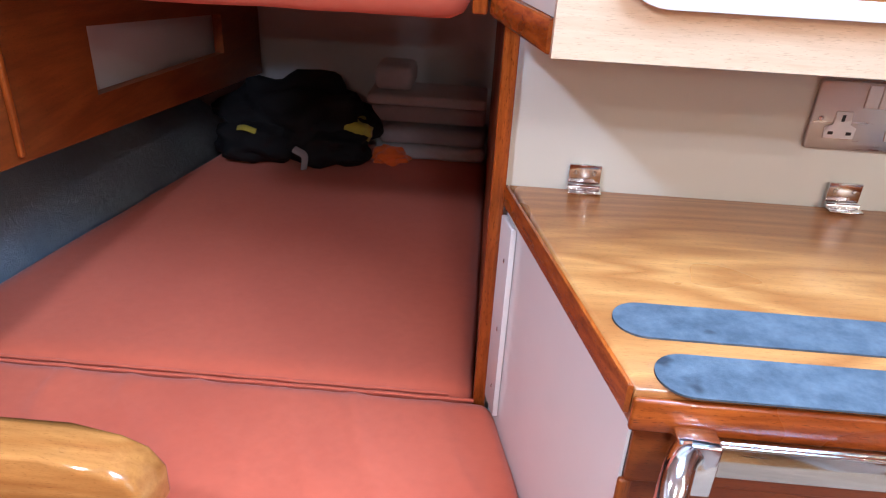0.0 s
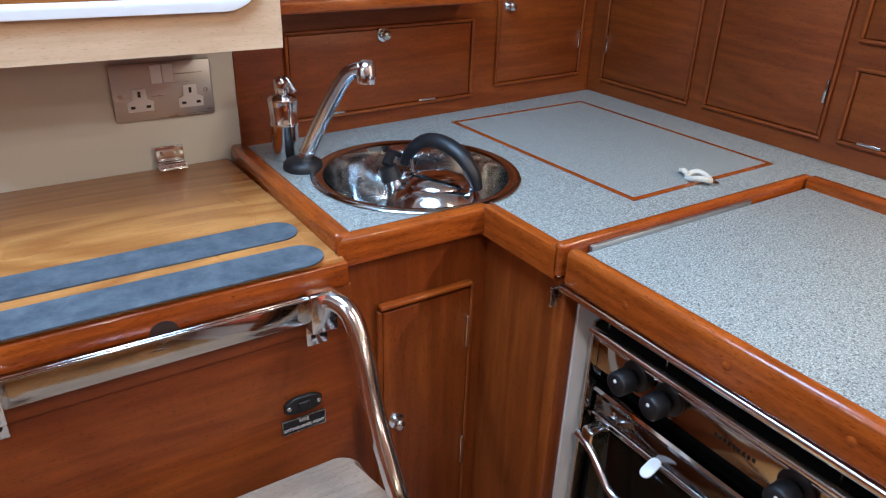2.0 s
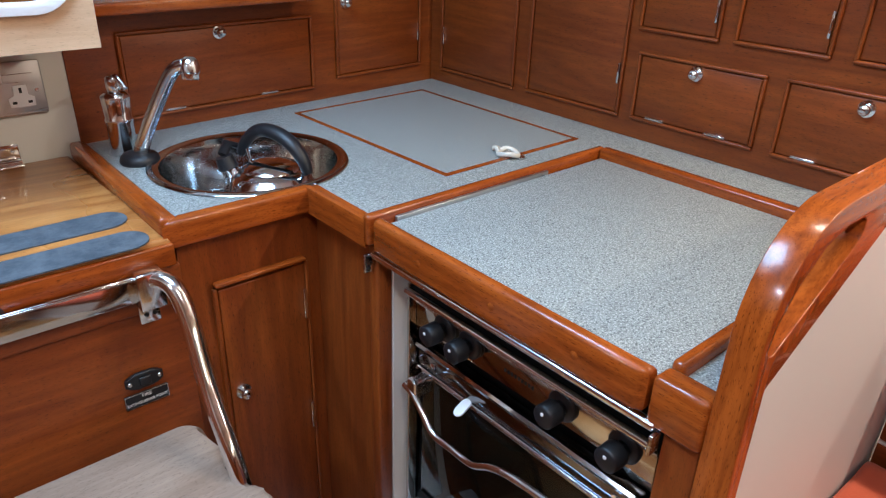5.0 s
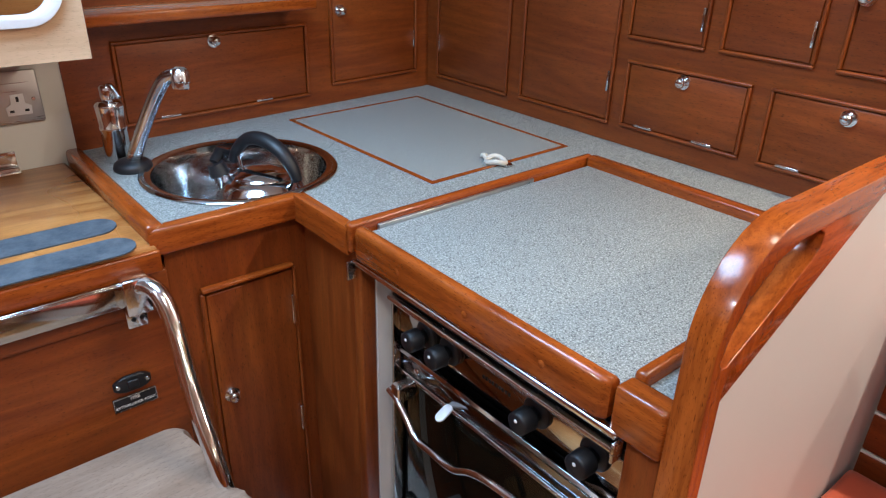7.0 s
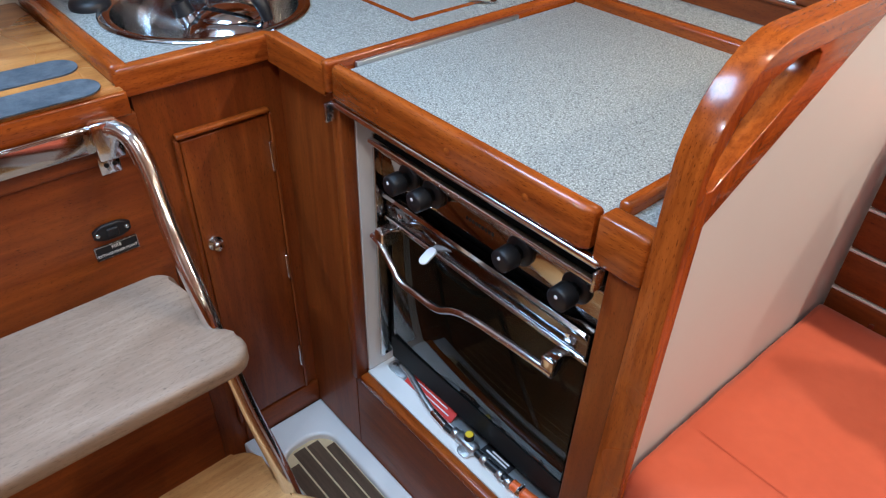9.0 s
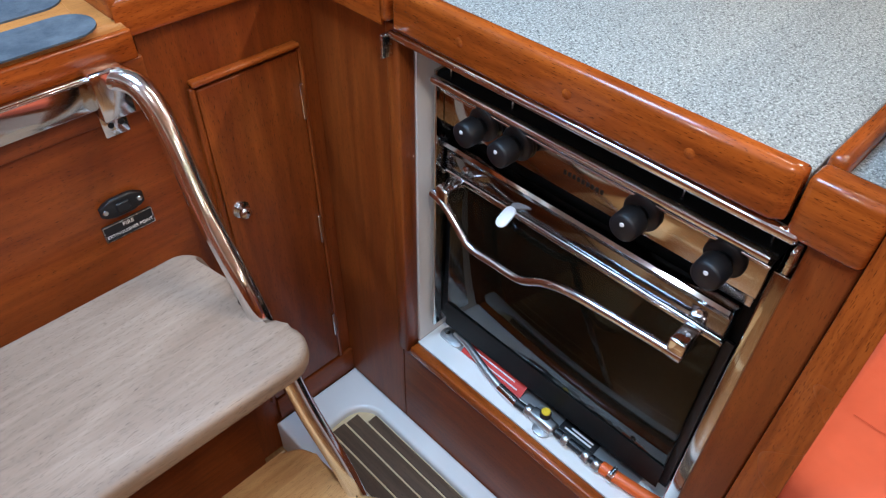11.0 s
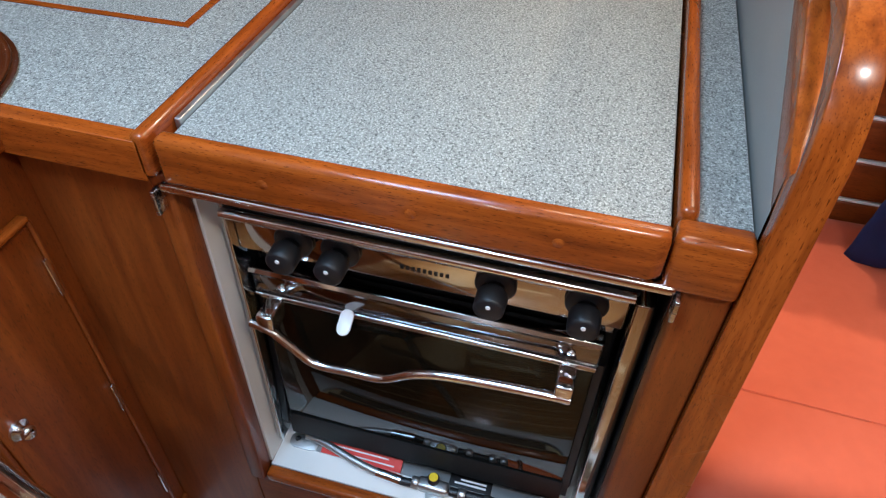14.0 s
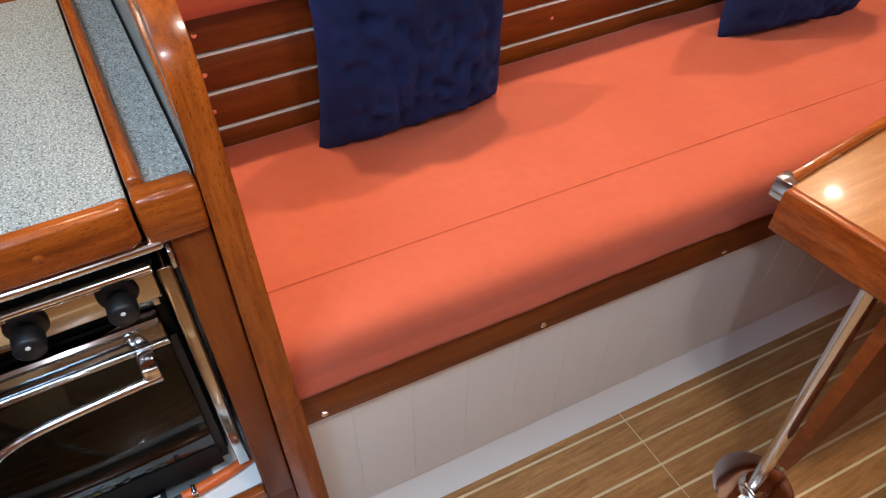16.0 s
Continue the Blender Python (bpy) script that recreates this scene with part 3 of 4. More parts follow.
part("waste", lathe([(0.030, 0.0), (0.027, 0.003), (0.02, 0.0), (0, -0.002)], Matrix.Translation((*SINK, 0.7592)), 24), chrome, sk, "chrome waste outlet")

tap = thing("tap", "chrome swivel tap with lever body beside sink", "tap", (0.045, 0.262, 0.8985))
TB = Matrix.Translation((0.048, 0.262, 0.8985))
part("base", lathe([(0.030, 0), (0.031, 0.004), (0.029, 0.011), (0.024, 0.015), (0.014, 0.017), (0, 0.017)], TB, 28), black, tap, "black rubber base ring")
sp = spline([(0.050, 0.262, 0.908), (0.055, 0.253, 0.932), (0.072, 0.231, 0.985), (0.090, 0.208, 1.034), (0.100, 0.194, 1.054), (0.111, 0.180, 1.061)], 8)
part("spout", tube(sp, 0.0088, 16, 1.25, lambda f: 1.08 - 0.14 * f), steel_blue, tap, "satin chrome spout", smooth=True)
part("nozzle", lathe([(0, 0.040), (0.008, 0.0395), (0.0135, 0.034), (0.0150, 0.026), (0.0150, 0.017), (0.0130, 0.0155), (0.0130, 0.008), (0.0118, 0.006), (0, 0.006)], Matrix.Translation((0.114, 0.176, 1.033)) @ pose(0, 0, 0, -8, 8, 0), 24), chrome, tap)

soap = thing("soap_pump", "chrome pump bottle standing behind the tap", "dispenser", (0.045, 0.315, 0.8985))
SB = Matrix.Translation((0.043, 0.318, 0.8985))
part("body", lathe([(0.020, 0), (0.021, 0.004), (0.021, 0.055), (0.0225, 0.057), (0.0225, 0.061), (0.021, 0.063), (0.0235, 0.095), (0.0235, 0.098), (0.018, 0.104), (0.012, 0.106), (0, 0.106)], SB, 28), chrome, soap)
part("neck", lathe([(0.011, 0.106), (0.012, 0.112), (0.012, 0.126), (0.009, 0.130), (0, 0.131)], SB, 20), chrome, soap)
part("spout", tube(spline([(0.043, 0.318, 1.022), (0.047, 0.308, 1.026), (0.054, 0.294, 1.010)]), 0.006, 10, 1.0, lambda f: 1.1 - 0.4 * f), chrome, soap)

ket = thing("kettle", "polished steel kettle with black handle standing in sink", "kettle", (0.222, 0.150, 0.757))
KM = Matrix.Translation((0.220, 0.148, 0.759)) @ Matrix.Diagonal((1.06, 1.06, 1.10, 1))
part("body", lathe([(0, 0.0), (0.070, 0.0), (0.080, 0.008), (0.083, 0.030), (0.081, 0.060), (0.072, 0.088), (0.056, 0.108), (0.046, 0.114), (0, 0.115)], KM, 40), chrome, ket, "polished steel body")
part("lid", lathe([(0.046, 0.1145), (0.043, 0.119), (0.022, 0.125), (0, 0.126)], KM, 32), chrome, ket)
hp = [(0.204, 0.220, 0.896), (0.209, 0.210, 0.917), (0.218, 0.186, 0.939), (0.229, 0.152, 0.945), (0.241, 0.118, 0.934), (0.250, 0.096, 0.910), (0.255, 0.087, 0.884)]
part("handle", tube(spline(hp, 8), 0.0110, 14, 0.8, lambda f: 0.70 + 0.5 * math.sin(math.pi * min(1, f * 0.9 + 0.1)) ** 0.5), black, ket, "black arched plastic handle")
part("strut", tube([(0.214, 0.196, 0.850), (0.208, 0.208, 0.905)], 0.006, 8, 0.5), chrome, ket, "chrome handle strut")
part("strut", tube([(0.240, 0.104, 0.850), (0.252, 0.091, 0.895)], 0.006, 8, 0.5), chrome, ket, "chrome handle strut")
part("spout", tube([(0.188, 0.188, 0.810), (0.178, 0.196, 0.850), (0.170, 0.202, 0.882)], 0.017, 16, 1.0, lambda f: 1.1 - 0.25 * f), chrome, ket)
part("spout_cap", tube([(0.170, 0.202, 0.880), (0.165, 0.206, 0.900)], 0.0165, 16, 1.0, lambda f: 1.05 - 0.2 * f), black, ket, "black whistle cap")
part("trigger", tube([(0.164, 0.208, 0.902), (0.182, 0.224, 0.915), (0.202, 0.230, 0.905)], 0.0085, 8, 0.55), black, ket, "black spout trigger")


# ---- cooker ----
ck = thing("cooker", "stainless steel marine gas cooker with smoked glass oven door", "cooker", (0.45, -0.39, 0.335))
Y0, Y1 = -0.596, -0.182
part("body", box(0.300, 0.66, Y0, Y1, 0.334, 0.775, 0.004), black_matt, ck, "black enamelled oven casing")
part("hob_rim", box(0.256, 0.66, Y0 - 0.004, Y1 + 0.004, 0.784, 0.791, 0.002), black_matt, ck)
part("hob_front", box(0.264, 0.2995, Y0, Y1, 0.7685, 0.7838, 0.001), black_matt, ck)
part("rim_rail", tube([(0.250, Y0, 0.7885), (0.250, Y1, 0.7885)], 0.0055, 12), chrome, ck)
part("panel_edge", tube([(0.2655, Y0, 0.7675), (0.2655, Y1, 0.7675)], 0.0028, 8), chrome, ck)
part("control_panel", box(0.268, 0.2995, Y0, Y1, 0.722, 0.768, 0.002), sheet, ck, "mirror-polished control panel")
for k in range(9):
    part("maker_mark", box(0.2672, 0.2679, -0.366 - 0.0060 * k - 0.0036, -0.366 - 0.0060 * k, 0.7440, 0.7488), black, ck)
# black sheet stands in for the shade of the open gap under the panel
part("gap_shade", box(0.2965, 0.2998, Y0, Y1, 0.690, 0.7215), black_matt, ck)
for y in (-0.250, -0.302, -0.466, -0.556):
    kn = part("knob", lathe([(0, 0.036), (0.0125, 0.0355), (0.0155, 0.033), (0.0160, 0.014), (0.011, 0.010), (0.009, 0.0)], Matrix.Translation((0.264, y, 0.752)) @ pose(0, 0, 0, 0, -90, 0), 24), black, ck, "round black control knob")
    part("collar", lathe([(0.021, 0.0), (0.0215, 0.004), (0.019, 0.007), (0.010, 0.008)], Matrix.Translation((0.268, y, 0.752)) @ pose(0, 0, 0, 0, -90, 0), 22), black, kn)
    part("dot", lathe([(0.0026, 0), (0.0022, 0.0008), (0, 0.001)], Matrix.Translation((0.2276, y, 0.758)) @ pose(0, 0, 0, 0, -90, 0), 10), white_pl, kn, "white pointer dot")
door = part("oven_door", box(0.270, 0.2915, Y0 + 0.012, Y1 - 0.004, 0.650, 0.690, 0.003), rail_reflect, ck, "mirror stainless oven door rail, dark reflection put into its colour")
part("rail_lip", prism([(0.2698, 0.6800), (0.2698, 0.6910), (0.2640, 0.6975), (0.2610, 0.6940)], Y0 + 0.014, Y1 - 0.006, 0.0012, XZ), sheet, door, "sloped polished top of door rail")
part("rail_edge", tube([(0.2690, Y0 + 0.014, 0.6515), (0.2690, Y1 - 0.006, 0.6515)], 0.0018, 8), chrome, door, "bright folded lower edge")
part("lower_strip", box(0.276, 0.2915, Y0 + 0.012, Y1 - 0.004, 0.634, 0.6405, 0.002), sheet, door)
for y in (-0.222, -0.553):
    part("screw", lathe([(0.005, 0), (0.0045, 0.0015), (0, 0.002)], Matrix.Translation((0.2698, y, 0.669)) @ pose(0, 0, 0, 0, -90, 0), 12), chrome, door)
part("glass", box(0.278, 0.288, Y0 + 0.014, Y1 - 0.006, 0.338, 0.6335, 0.002), glass_m, door, "smoked brown oven glass")
part("glass_edge", box(0.2885, 0.2925, Y0 + 0.004, Y1, 0.334, 0.350), black, door)
# added black strip keeps the foot of the glass dark, without sill reflection
part("reflection_mask", box(0.2766, 0.2779, Y0 + 0.013, Y1 - 0.005, 0.338, 0.388), black_matt, door, "black strip added over dark oven glass to hide reflections")
part("glass_edge", box(0.2885, 0.2925, Y0 + 0.004, Y0 + 0.035, 0.350, 0.634), black, door)
part("glass_edge", box(0.2885, 0.2925, Y1 - 0.030, Y1, 0.350, 0.634), black, door)
# rods draw the shelf and the reflected sole strips seen in the glass
for z, a, b in ((0.405, 0.06, 0.05), (0.44, 0.05, 0.04), (0.475, 0.12, 0.05), (0.51, 0.05, 0.045), (0.545, 0.16, 0.10), (0.58, 0.06, 0.12)):
    part("shelf_and_reflection_line", tube([(0.2945, Y0 + a, z), (0.2945, Y1 - b, z)], 0.0016, 6), steel_blue, ck)
# yellowish rod stands in for a reflected sole strip
part("reflection_line", tube([(0.2945, Y1 - 0.036, 0.40), (0.2945, Y1 - 0.036, 0.625)], 0.0018, 6), reflect_yellow, ck, "yellowish rod imitating a reflection in the glass")
part("side_strip", box(0.256, 0.300, Y1 + 0.0005, Y1 + 0.006, 0.345, 0.796, 0.001), sheet, ck, "polished side strip")
part("side_strip", box(0.258, 0.290, Y0 - 0.022, Y0 - 0.004, 0.340, 0.772, 0.002), sheet, ck, "polished side strip")
hd = spline([(0.240, -0.192, 0.632), (0.238, -0.215, 0.628), (0.236, -0.240, 0.610), (0.234, -0.268, 0.590), (0.234, -0.310, 0.590), (0.234, -0.352, 0.593), (0.235, -0.385, 0.612), (0.236, -0.420, 0.622), (0.238, -0.480, 0.626), (0.239, -0.562, 0.630)], 6)
hnd = part("handle", tube(hd, 0.0058, 10), chrome, ck, "wavy polished steel door handle")
for y in (-0.212, -0.553):
    part("clip", box(0.235, 0.2695, y - 0.010, y + 0.010, 0.622, 0.651, 0.003), chrome, hnd)
part("latch_tab", prism(rounded(-0.0078, 0.0078, -0.031, 0.0, 0.0075), 0, 0.003, 0.001, Matrix.Translation((0.272, -0.302, 0.654)) @ pose(0, 0, 0, 28, 0, -90)), white_pl, door, "white plastic latch tab")
part("foot_rail", box(0.32, 0.64, Y0 + 0.02, Y1 - 0.02, 0.3125, 0.3338), black_matt, ck)

for y in (-0.199, -0.292, -0.501, -0.588):
    part("pin", tube([(0.263, y, 0.790), (0.263, y, 0.806)], 0.0022, 8), chrome, ck, "small chrome hob pin")
YZ = Matrix(((0, 0, 1, 0), (1, 0, 0, 0), (0, 1, 0, 0), (0, 0, 0, 1)))
for pts, y in (([(-0.516, 0.7205), (-0.590, 0.7205), (-0.590, 0.692), (-0.556, 0.692)], -0.572), ([(-0.190, 0.7205), (-0.262, 0.7205), (-0.222, 0.698), (-0.190, 0.698)], -0.208)):
    ep = part("end_plate", prism(pts, 0.288, 0.2905, 0.0008, YZ), steel, ck, "bare steel end plate")
    part("screw", lathe([(0.0045, 0), (0.004, 0.0015), (0, 0.002)], Matrix.Translation((0.288, y, 0.706)) @ pose(0, 0, 0, 0, -90, 0), 12), chrome, ep)
br = part("latch_bracket", prism(rounded(-0.565, -0.505, 0.402, 0.414, 0.004, 3), 0.2895, 0.2945, 0.001, YZ), chrome, ck, "steel bracket at foot of oven glass")
part("lug", prism(rounded(-0.556, -0.526, 0.4145, 0.440, 0.012, 6), 0.2895, 0.2930, 0.001, YZ), chrome, br)

gas = thing("gas_fitting", "braided gas hose, fittings and orange pipe below oven", "gas fitting", (0.26, -0.40, 0.312))
part("braided_hose", tube(spline([(0.284, -0.205, 0.322), (0.276, -0.240, 0.327), (0.262, -0.290, 0.326), (0.254, -0.335, 0.323)]), 0.0058, 10), alloy, gas, "braided steel hose")
part("ferrule", tube([(0.256, -0.325, 0.323), (0.253, -0.362, 0.323)], 0.0075, 10), chrome, gas)
part("adapter", tube([(0.253, -0.362, 0.323), (0.254, -0.384, 0.323)], 0.0062, 10), black, gas)
part("valve", box(0.248, 0.267, -0.432, -0.386, 0.313, 0.331, 0.005), alloy, gas)
part("flange", prism(rounded(0.2375, 0.262, -0.428, -0.400, 0.010), 0.3130, 0.3160, 0.001), alloy, gas)
part("valve_cap", lathe([(0.0085, 0), (0.0085, 0.008), (0.0075, 0.0095), (0, 0.0095)], Matrix.Translation((0.262, -0.408, 0.3305)), 18), black, gas)
part("cap_disc", lathe([(0.0068, 0), (0.0064, 0.0016), (0.0025, 0.0018), (0.0025, 0.0008), (0, 0.0008)], Matrix.Translation((0.262, -0.408, 0.3402)), 18), yellow_pl, gas, "round yellow cap")
part("coupling", tube([(0.256, -0.433, 0.324), (0.258, -0.515, 0.324)], 0.0065, 10), black, gas)
for y in (-0.378, -0.446, -0.482, -0.500):
    part("nut", lathe([(0.0085, 0), (0.0095, 0.001), (0.0095, 0.010), (0.0085, 0.011), (0, 0.011)], Matrix.Translation((0.256, y, 0.324)) @ pose(0, 0, 0, 90, 0, 0), 6), alloy, gas)
part("hose_clip", tube([(0.257, -0.526, 0.324), (0.257, -0.534, 0.324)], 0.0105, 14), chrome, gas, "steel hose clip")
part("clip_screw", tube([(0.250, -0.530, 0.334), (0.264, -0.530, 0.336)], 0.0035, 8), chrome, gas)
part("orange_pipe", tube(spline([(0.258, -0.512, 0.324), (0.260, -0.545, 0.325), (0.266, -0.585, 0.324), (0.275, -0.618, 0.322)]), 0.0090, 12), hose_orange, gas, "orange gas pipe")
part("tray_plate", box(0.268, 0.299, -0.560, -0.220, 0.3121, 0.3131), alloy, gas, "grey sheet behind fittings")
wl = part("warning_plate", prism([(0.268, 0.3140), (0.2695, 0.3132), (0.294, 0.3300), (0.2930, 0.3312)], -0.356, -0.232, 0, XZ), label_red, gas, "red warning label")
for k in range(3):
    xa, za = 0.2735 + 0.0065 * k, 0.3183 + 0.00445 * k
    part("text_line", box(xa - 0.0013, xa + 0.0005, -0.345 + 0.010 * k, -0.255, za - 0.0010, za + 0.0006), white_pl, wl)
bp = part("tap_plate", box(0.270, 0.290, -0.490, -0.428, 0.3133, 0.3150, 0.0005), black, gas, "small black engraved plate")
for k in range(2):
    part("text_line", box(0.275 + 0.006 * k, 0.278 + 0.006 * k, -0.482, -0.436 - 0.008 * k, 0.3151, 0.3155), white_pl, bp)
gim = thing("gimbal_plate", "grey steel gimbal plate on recess floor", "bracket", (0.285, -0.195, 0.312))
part("plate", prism(rounded(0.266, 0.292, -0.225, -0.180, 0.010), 0.312, 0.3145, 0.001), alloy, gim)
part("bolt", lathe([(0.006, 0), (0.005, 0.004), (0, 0.004)], Matrix.Translation((0.278, -0.192, 0.3145)), 6), chrome, gim)

# ---- partition with moulded grab handle ----
pt = thing("partition", "white partition capped with varnished wood and grab slot", "partition", (0.5, -0.67, 0))
cap = [(0.207, 0.0), (0.203, 0.980)] + arc(0.305, 0.980, 0.102, 180, 90, 10)[1:] + [(0.833, 1.082), (0.833, 1.060), (0.480, 1.060), (0.221, 0.925), (0.221, 0.0)]
slot = [(0.213, 0.975), (0.217, 0.968), (0.227, 0.966), (0.345, 1.030), (0.355, 1.040), (0.355, 1.052), (0.345, 1.058), (0.310, 1.058), (0.275, 1.050), (0.240, 1.026), (0.220, 0.998)]
capping = plate_with_holes(cap, [slot], -0.692, -0.6635, XZ, 0.004)
for v in capping.verts:  # the capping widens towards the seat at its foot
    if v.co.z < 0.1 and v.co.y < -0.68:
        v.co.y -= 0.022
cp = part("capping", capping, trimw["z"], pt, "varnished mahogany capping with grab slot", smooth=False)
cp.data.materials.append(trimw["x"])
for f in cp.data.polygons:  # grain follows the rail along its top
    f.material_index = 1 if f.center.x > 0.268 and f.center.z > 0.9 else 0
face = [(0.209, 0.0), (0.205, 0.924), (0.215, 0.930), (0.480, 1.066), (0.833, 1.066), (0.833, 0.0)]
part("settee_face", prism(face, -0.6895, -0.680, 0, XZ), vinyl, pt, "white lined face towards the settee")
part("galley_face", prism(face, -0.6795, -0.667, 0, XZ), grey_face, pt, "grey laminate face above worktop")
plain("groove_shade", (0.765, 0.735, 0.695), 0.7, bump=0)

# ---- step box (engine cover) with ladder ----
sb = thing("step_box", "wooden companionway step over engine box with white sides", "step", (-0.25, 0.2, 0.001))
notch = [(-0.452, -0.014), (-0.014, -0.014), (-0.0235, 0.004), (-0.0235, 0.4065), (-0.548, 0.4035)]
part("tread", prism(notch, 0.846, 0.885, 0.006), step_wood, sb, "honey coloured varnished tread")
part("nosing", box(-0.453, -0.012, -0.022, -0.0145, 0.847, 0.879, 0.003), trimw["x"], sb)
part("finger_hole", prism(arc(-0.230, 0.8472, 0.0155, 0, 180, 14), -0.0228, -0.0221, 0, XZ), dark_hole, sb)
part("edge_strip", prism([(-0.4575, -0.012), (-0.453, -0.013), (-0.549, 0.396), (-0.5535, 0.396)], 0.858, 0.8865, 0.001), trimw["y"], sb)
for y, x0, x1 in ((0.086, -0.456, -0.036), (0.006, -0.433, -0.035)):
    part("grip_strip", prism(rounded(x0, x1, y - 0.029, y + 0.029, 0.0285, 8), 0.8852, 0.8872), grip, sb, "blue-grey non-slip strip with worn spots")
part("front_panel", box(-0.445, -0.006, -0.006, 0.010, 0.001, 0.8455), mah["x"], sb, "lit mahogany front panel")
part("head_rail", box(-0.445, -0.006, -0.014, -0.0065, 0.786, 0.845, 0.002), mah["x"], sb)
part("side_panel", prism([(-0.4480, -0.006), (-0.444, -0.006), (-0.536, 0.398), (-0.546, 0.398)], 0.001, 0.8455), white, sb, "white painted side panel")
part("flange", prism([(-0.5415, 0.345), (-0.5345, 0.345), (-0.545, 0.392), (-0.5535, 0.392)], 0.536, 0.845, 0.002), white, sb, "white flange with screws")
for z in (0.58, 0.68, 0.79):
    part("screw", lathe([(0.0035, 0), (0.003, 0.001), (0, 0.0014)], Matrix.Translation((-0.5460, 0.362, z)) @ pose(0, 0, 0, 0, -90, 0), 8), steel, sb)
part("corner_trim", box(-0.449, -0.437, -0.0135, -0.0065, 0.001, 0.785, 0.003), mah["z"], sb)

for x in (-0.450, -0.117):
    h = thing("hinge", "chrome butt hinge joining step and cream wall", "hinge", (x, 0.395, 0.886), "step hinges")
    part("wall_leaf", box(x - 0.021, x + 0.021, 0.4015, 0.406, 0.893, 0.919, 0.001), chrome, h)
    part("tread_leaf", box(x - 0.021, x + 0.021, 0.380, 0.399, 0.8855, 0.8885, 0.001), chrome, h)
    part("knuckle", tube([(x - 0.021, 0.399, 0.889), (x + 0.021, 0.399, 0.889)], 0.0045, 8), chrome, h)
    for dx in (-0.012, 0.012):
        part("screw", lathe([(0.0035, 0), (0.003, 0.0012), (0, 0.0016)], Matrix.Translation((x + dx, 0.4015, 0.908)) @ pose(0, 0, 0, 90, 0, 0), 8), steel, h)

lad = thing("companionway_ladder", "companionway ladder with chrome tubes and worn wooden treads", "ladder", (-0.24, -0.25, 0.001))
part("cross_bar", box(-0.400, -0.058, -0.031, -0.0265, 0.814, 0.851, 0.0015), sheet, lad, "polished flat cross bar")
part("bar_lip", box(-0.400, -0.058, -0.035, -0.0312, 0.8475, 0.8505, 0.001), sheet, lad)
for x, sx in ((-0.402, -1), (-0.056, 1)):
    br = part("bracket", box(x - 0.017, x + 0.017, -0.046, -0.0225, 0.806, 0.858, 0.002), chrome, lad, "folded steel bracket")
    part("tongue", box(x - 0.014, x + 0.014, -0.018, -0.0145, 0.772, 0.806, 0.003), chrome, br)
    for dx in (-0.005, 0.006):
        part("screw", lathe([(0.0035, 0), (0.003, 0.0014), (0, 0.0018)], Matrix.Translation((x + dx, -0.018, 0.786)) @ pose(0, 0, 0, 90, 0, 0), 8), black, br)
TR = spline([(-0.058, -0.030, 0.842), (-0.044, -0.046, 0.846), (-0.034, -0.068, 0.836), (-0.031, -0.092, 0.800), (-0.034, -0.135, 0.720), (-0.036, -0.195, 0.640), (-0.030, -0.250, 0.500), (-0.016, -0.310, 0.360), (-0.006, -0.395, 0.120), (0.0, -0.425, 0.0006)], 6)
TL = [Vector((-0.458 - q.x, q.y, q.z)) for q in TR]
TL = [Vector((q.x - 0.02 * min(1, max(0, (0.84 - q.z) / 0.2)), q.y, q.z)) for q in TL]
part("tube", tube(TR, 0.0125, 16), chrome, lad, "polished steel tube")
part("tube", tube(TL, 0.0125, 16), chrome, lad, "polished steel tube")
t1 = [(-0.470, -0.055), (-0.060, -0.055)] + arc(-0.062, -0.085, 0.030, 90, 10, 5)[1:] + [(-0.038, -0.150), (-0.034, -0.182), (-0.048, -0.188), (-0.052, -0.203), (-0.046, -0.214), (-0.034, -0.214), (-0.024, -0.222)] + arc(-0.050, -0.255, 0.034, 30, -90, 6) + [(-0.470, -0.289)]
part("tread", prism(t1, 0.592, 0.622, 0.009, None, 3), bare_wood, lad, "worn bare wooden tread")
t2 = [(-0.480, -0.205), (-0.070, -0.205)] + arc(-0.055, -0.240, 0.035, 90, 0, 5) + [(-0.018, -0.290), (-0.030, -0.296), (-0.032, -0.312), (-0.015, -0.320)] + arc(0.0 - 0.02, -0.380, 0.04, 20, -90, 6) + [(-0.480, -0.420)]
part("tread", prism(t2, 0.325, 0.355, 0.009, None, 3), lower_wood, lad, "yellowish wooden lower tread")

fp = thing("extinguisher_bracket", "black bracket and engraved sign for fire extinguisher point", "sign", (-0.078, -0.006, 0.65))
FR = Matrix.Translation((-0.078, -0.0065, 0.684)) @ pose(0, 0, 0, 90, 0, 0) @ Matrix.Diagonal((0.92, 0.92, 0.8, 1))
part("mount", prism([(-0.028, -0.006), (-0.022, -0.009), (-0.012, -0.014), (0.012, -0.014), (0.022, -0.009), (0.028, -0.006), (0.028, 0.006), (0.022, 0.009), (0.012, 0.014), (-0.012, 0.014), (-0.022, 0.009), (-0.028, 0.006)], 0, 0.009, 0.003, FR), black, fp, "black oval plastic mount")
part("lever", box(-0.086, -0.070, -0.0175, -0.0136, 0.677, 0.691, 0.002), black, fp)
for dx in (-0.022, 0.022):
    part("screw", lathe([(0.0038, 0), (0.003, 0.0014), (0, 0.0018)], FR @ Matrix.Translation((dx, 0, 0.0088)), 10), steel, fp)
part("plate", box(-0.108, -0.048, -0.0095, -0.0065, 0.641, 0.663, 0.001), black, fp, "black engraved plate")
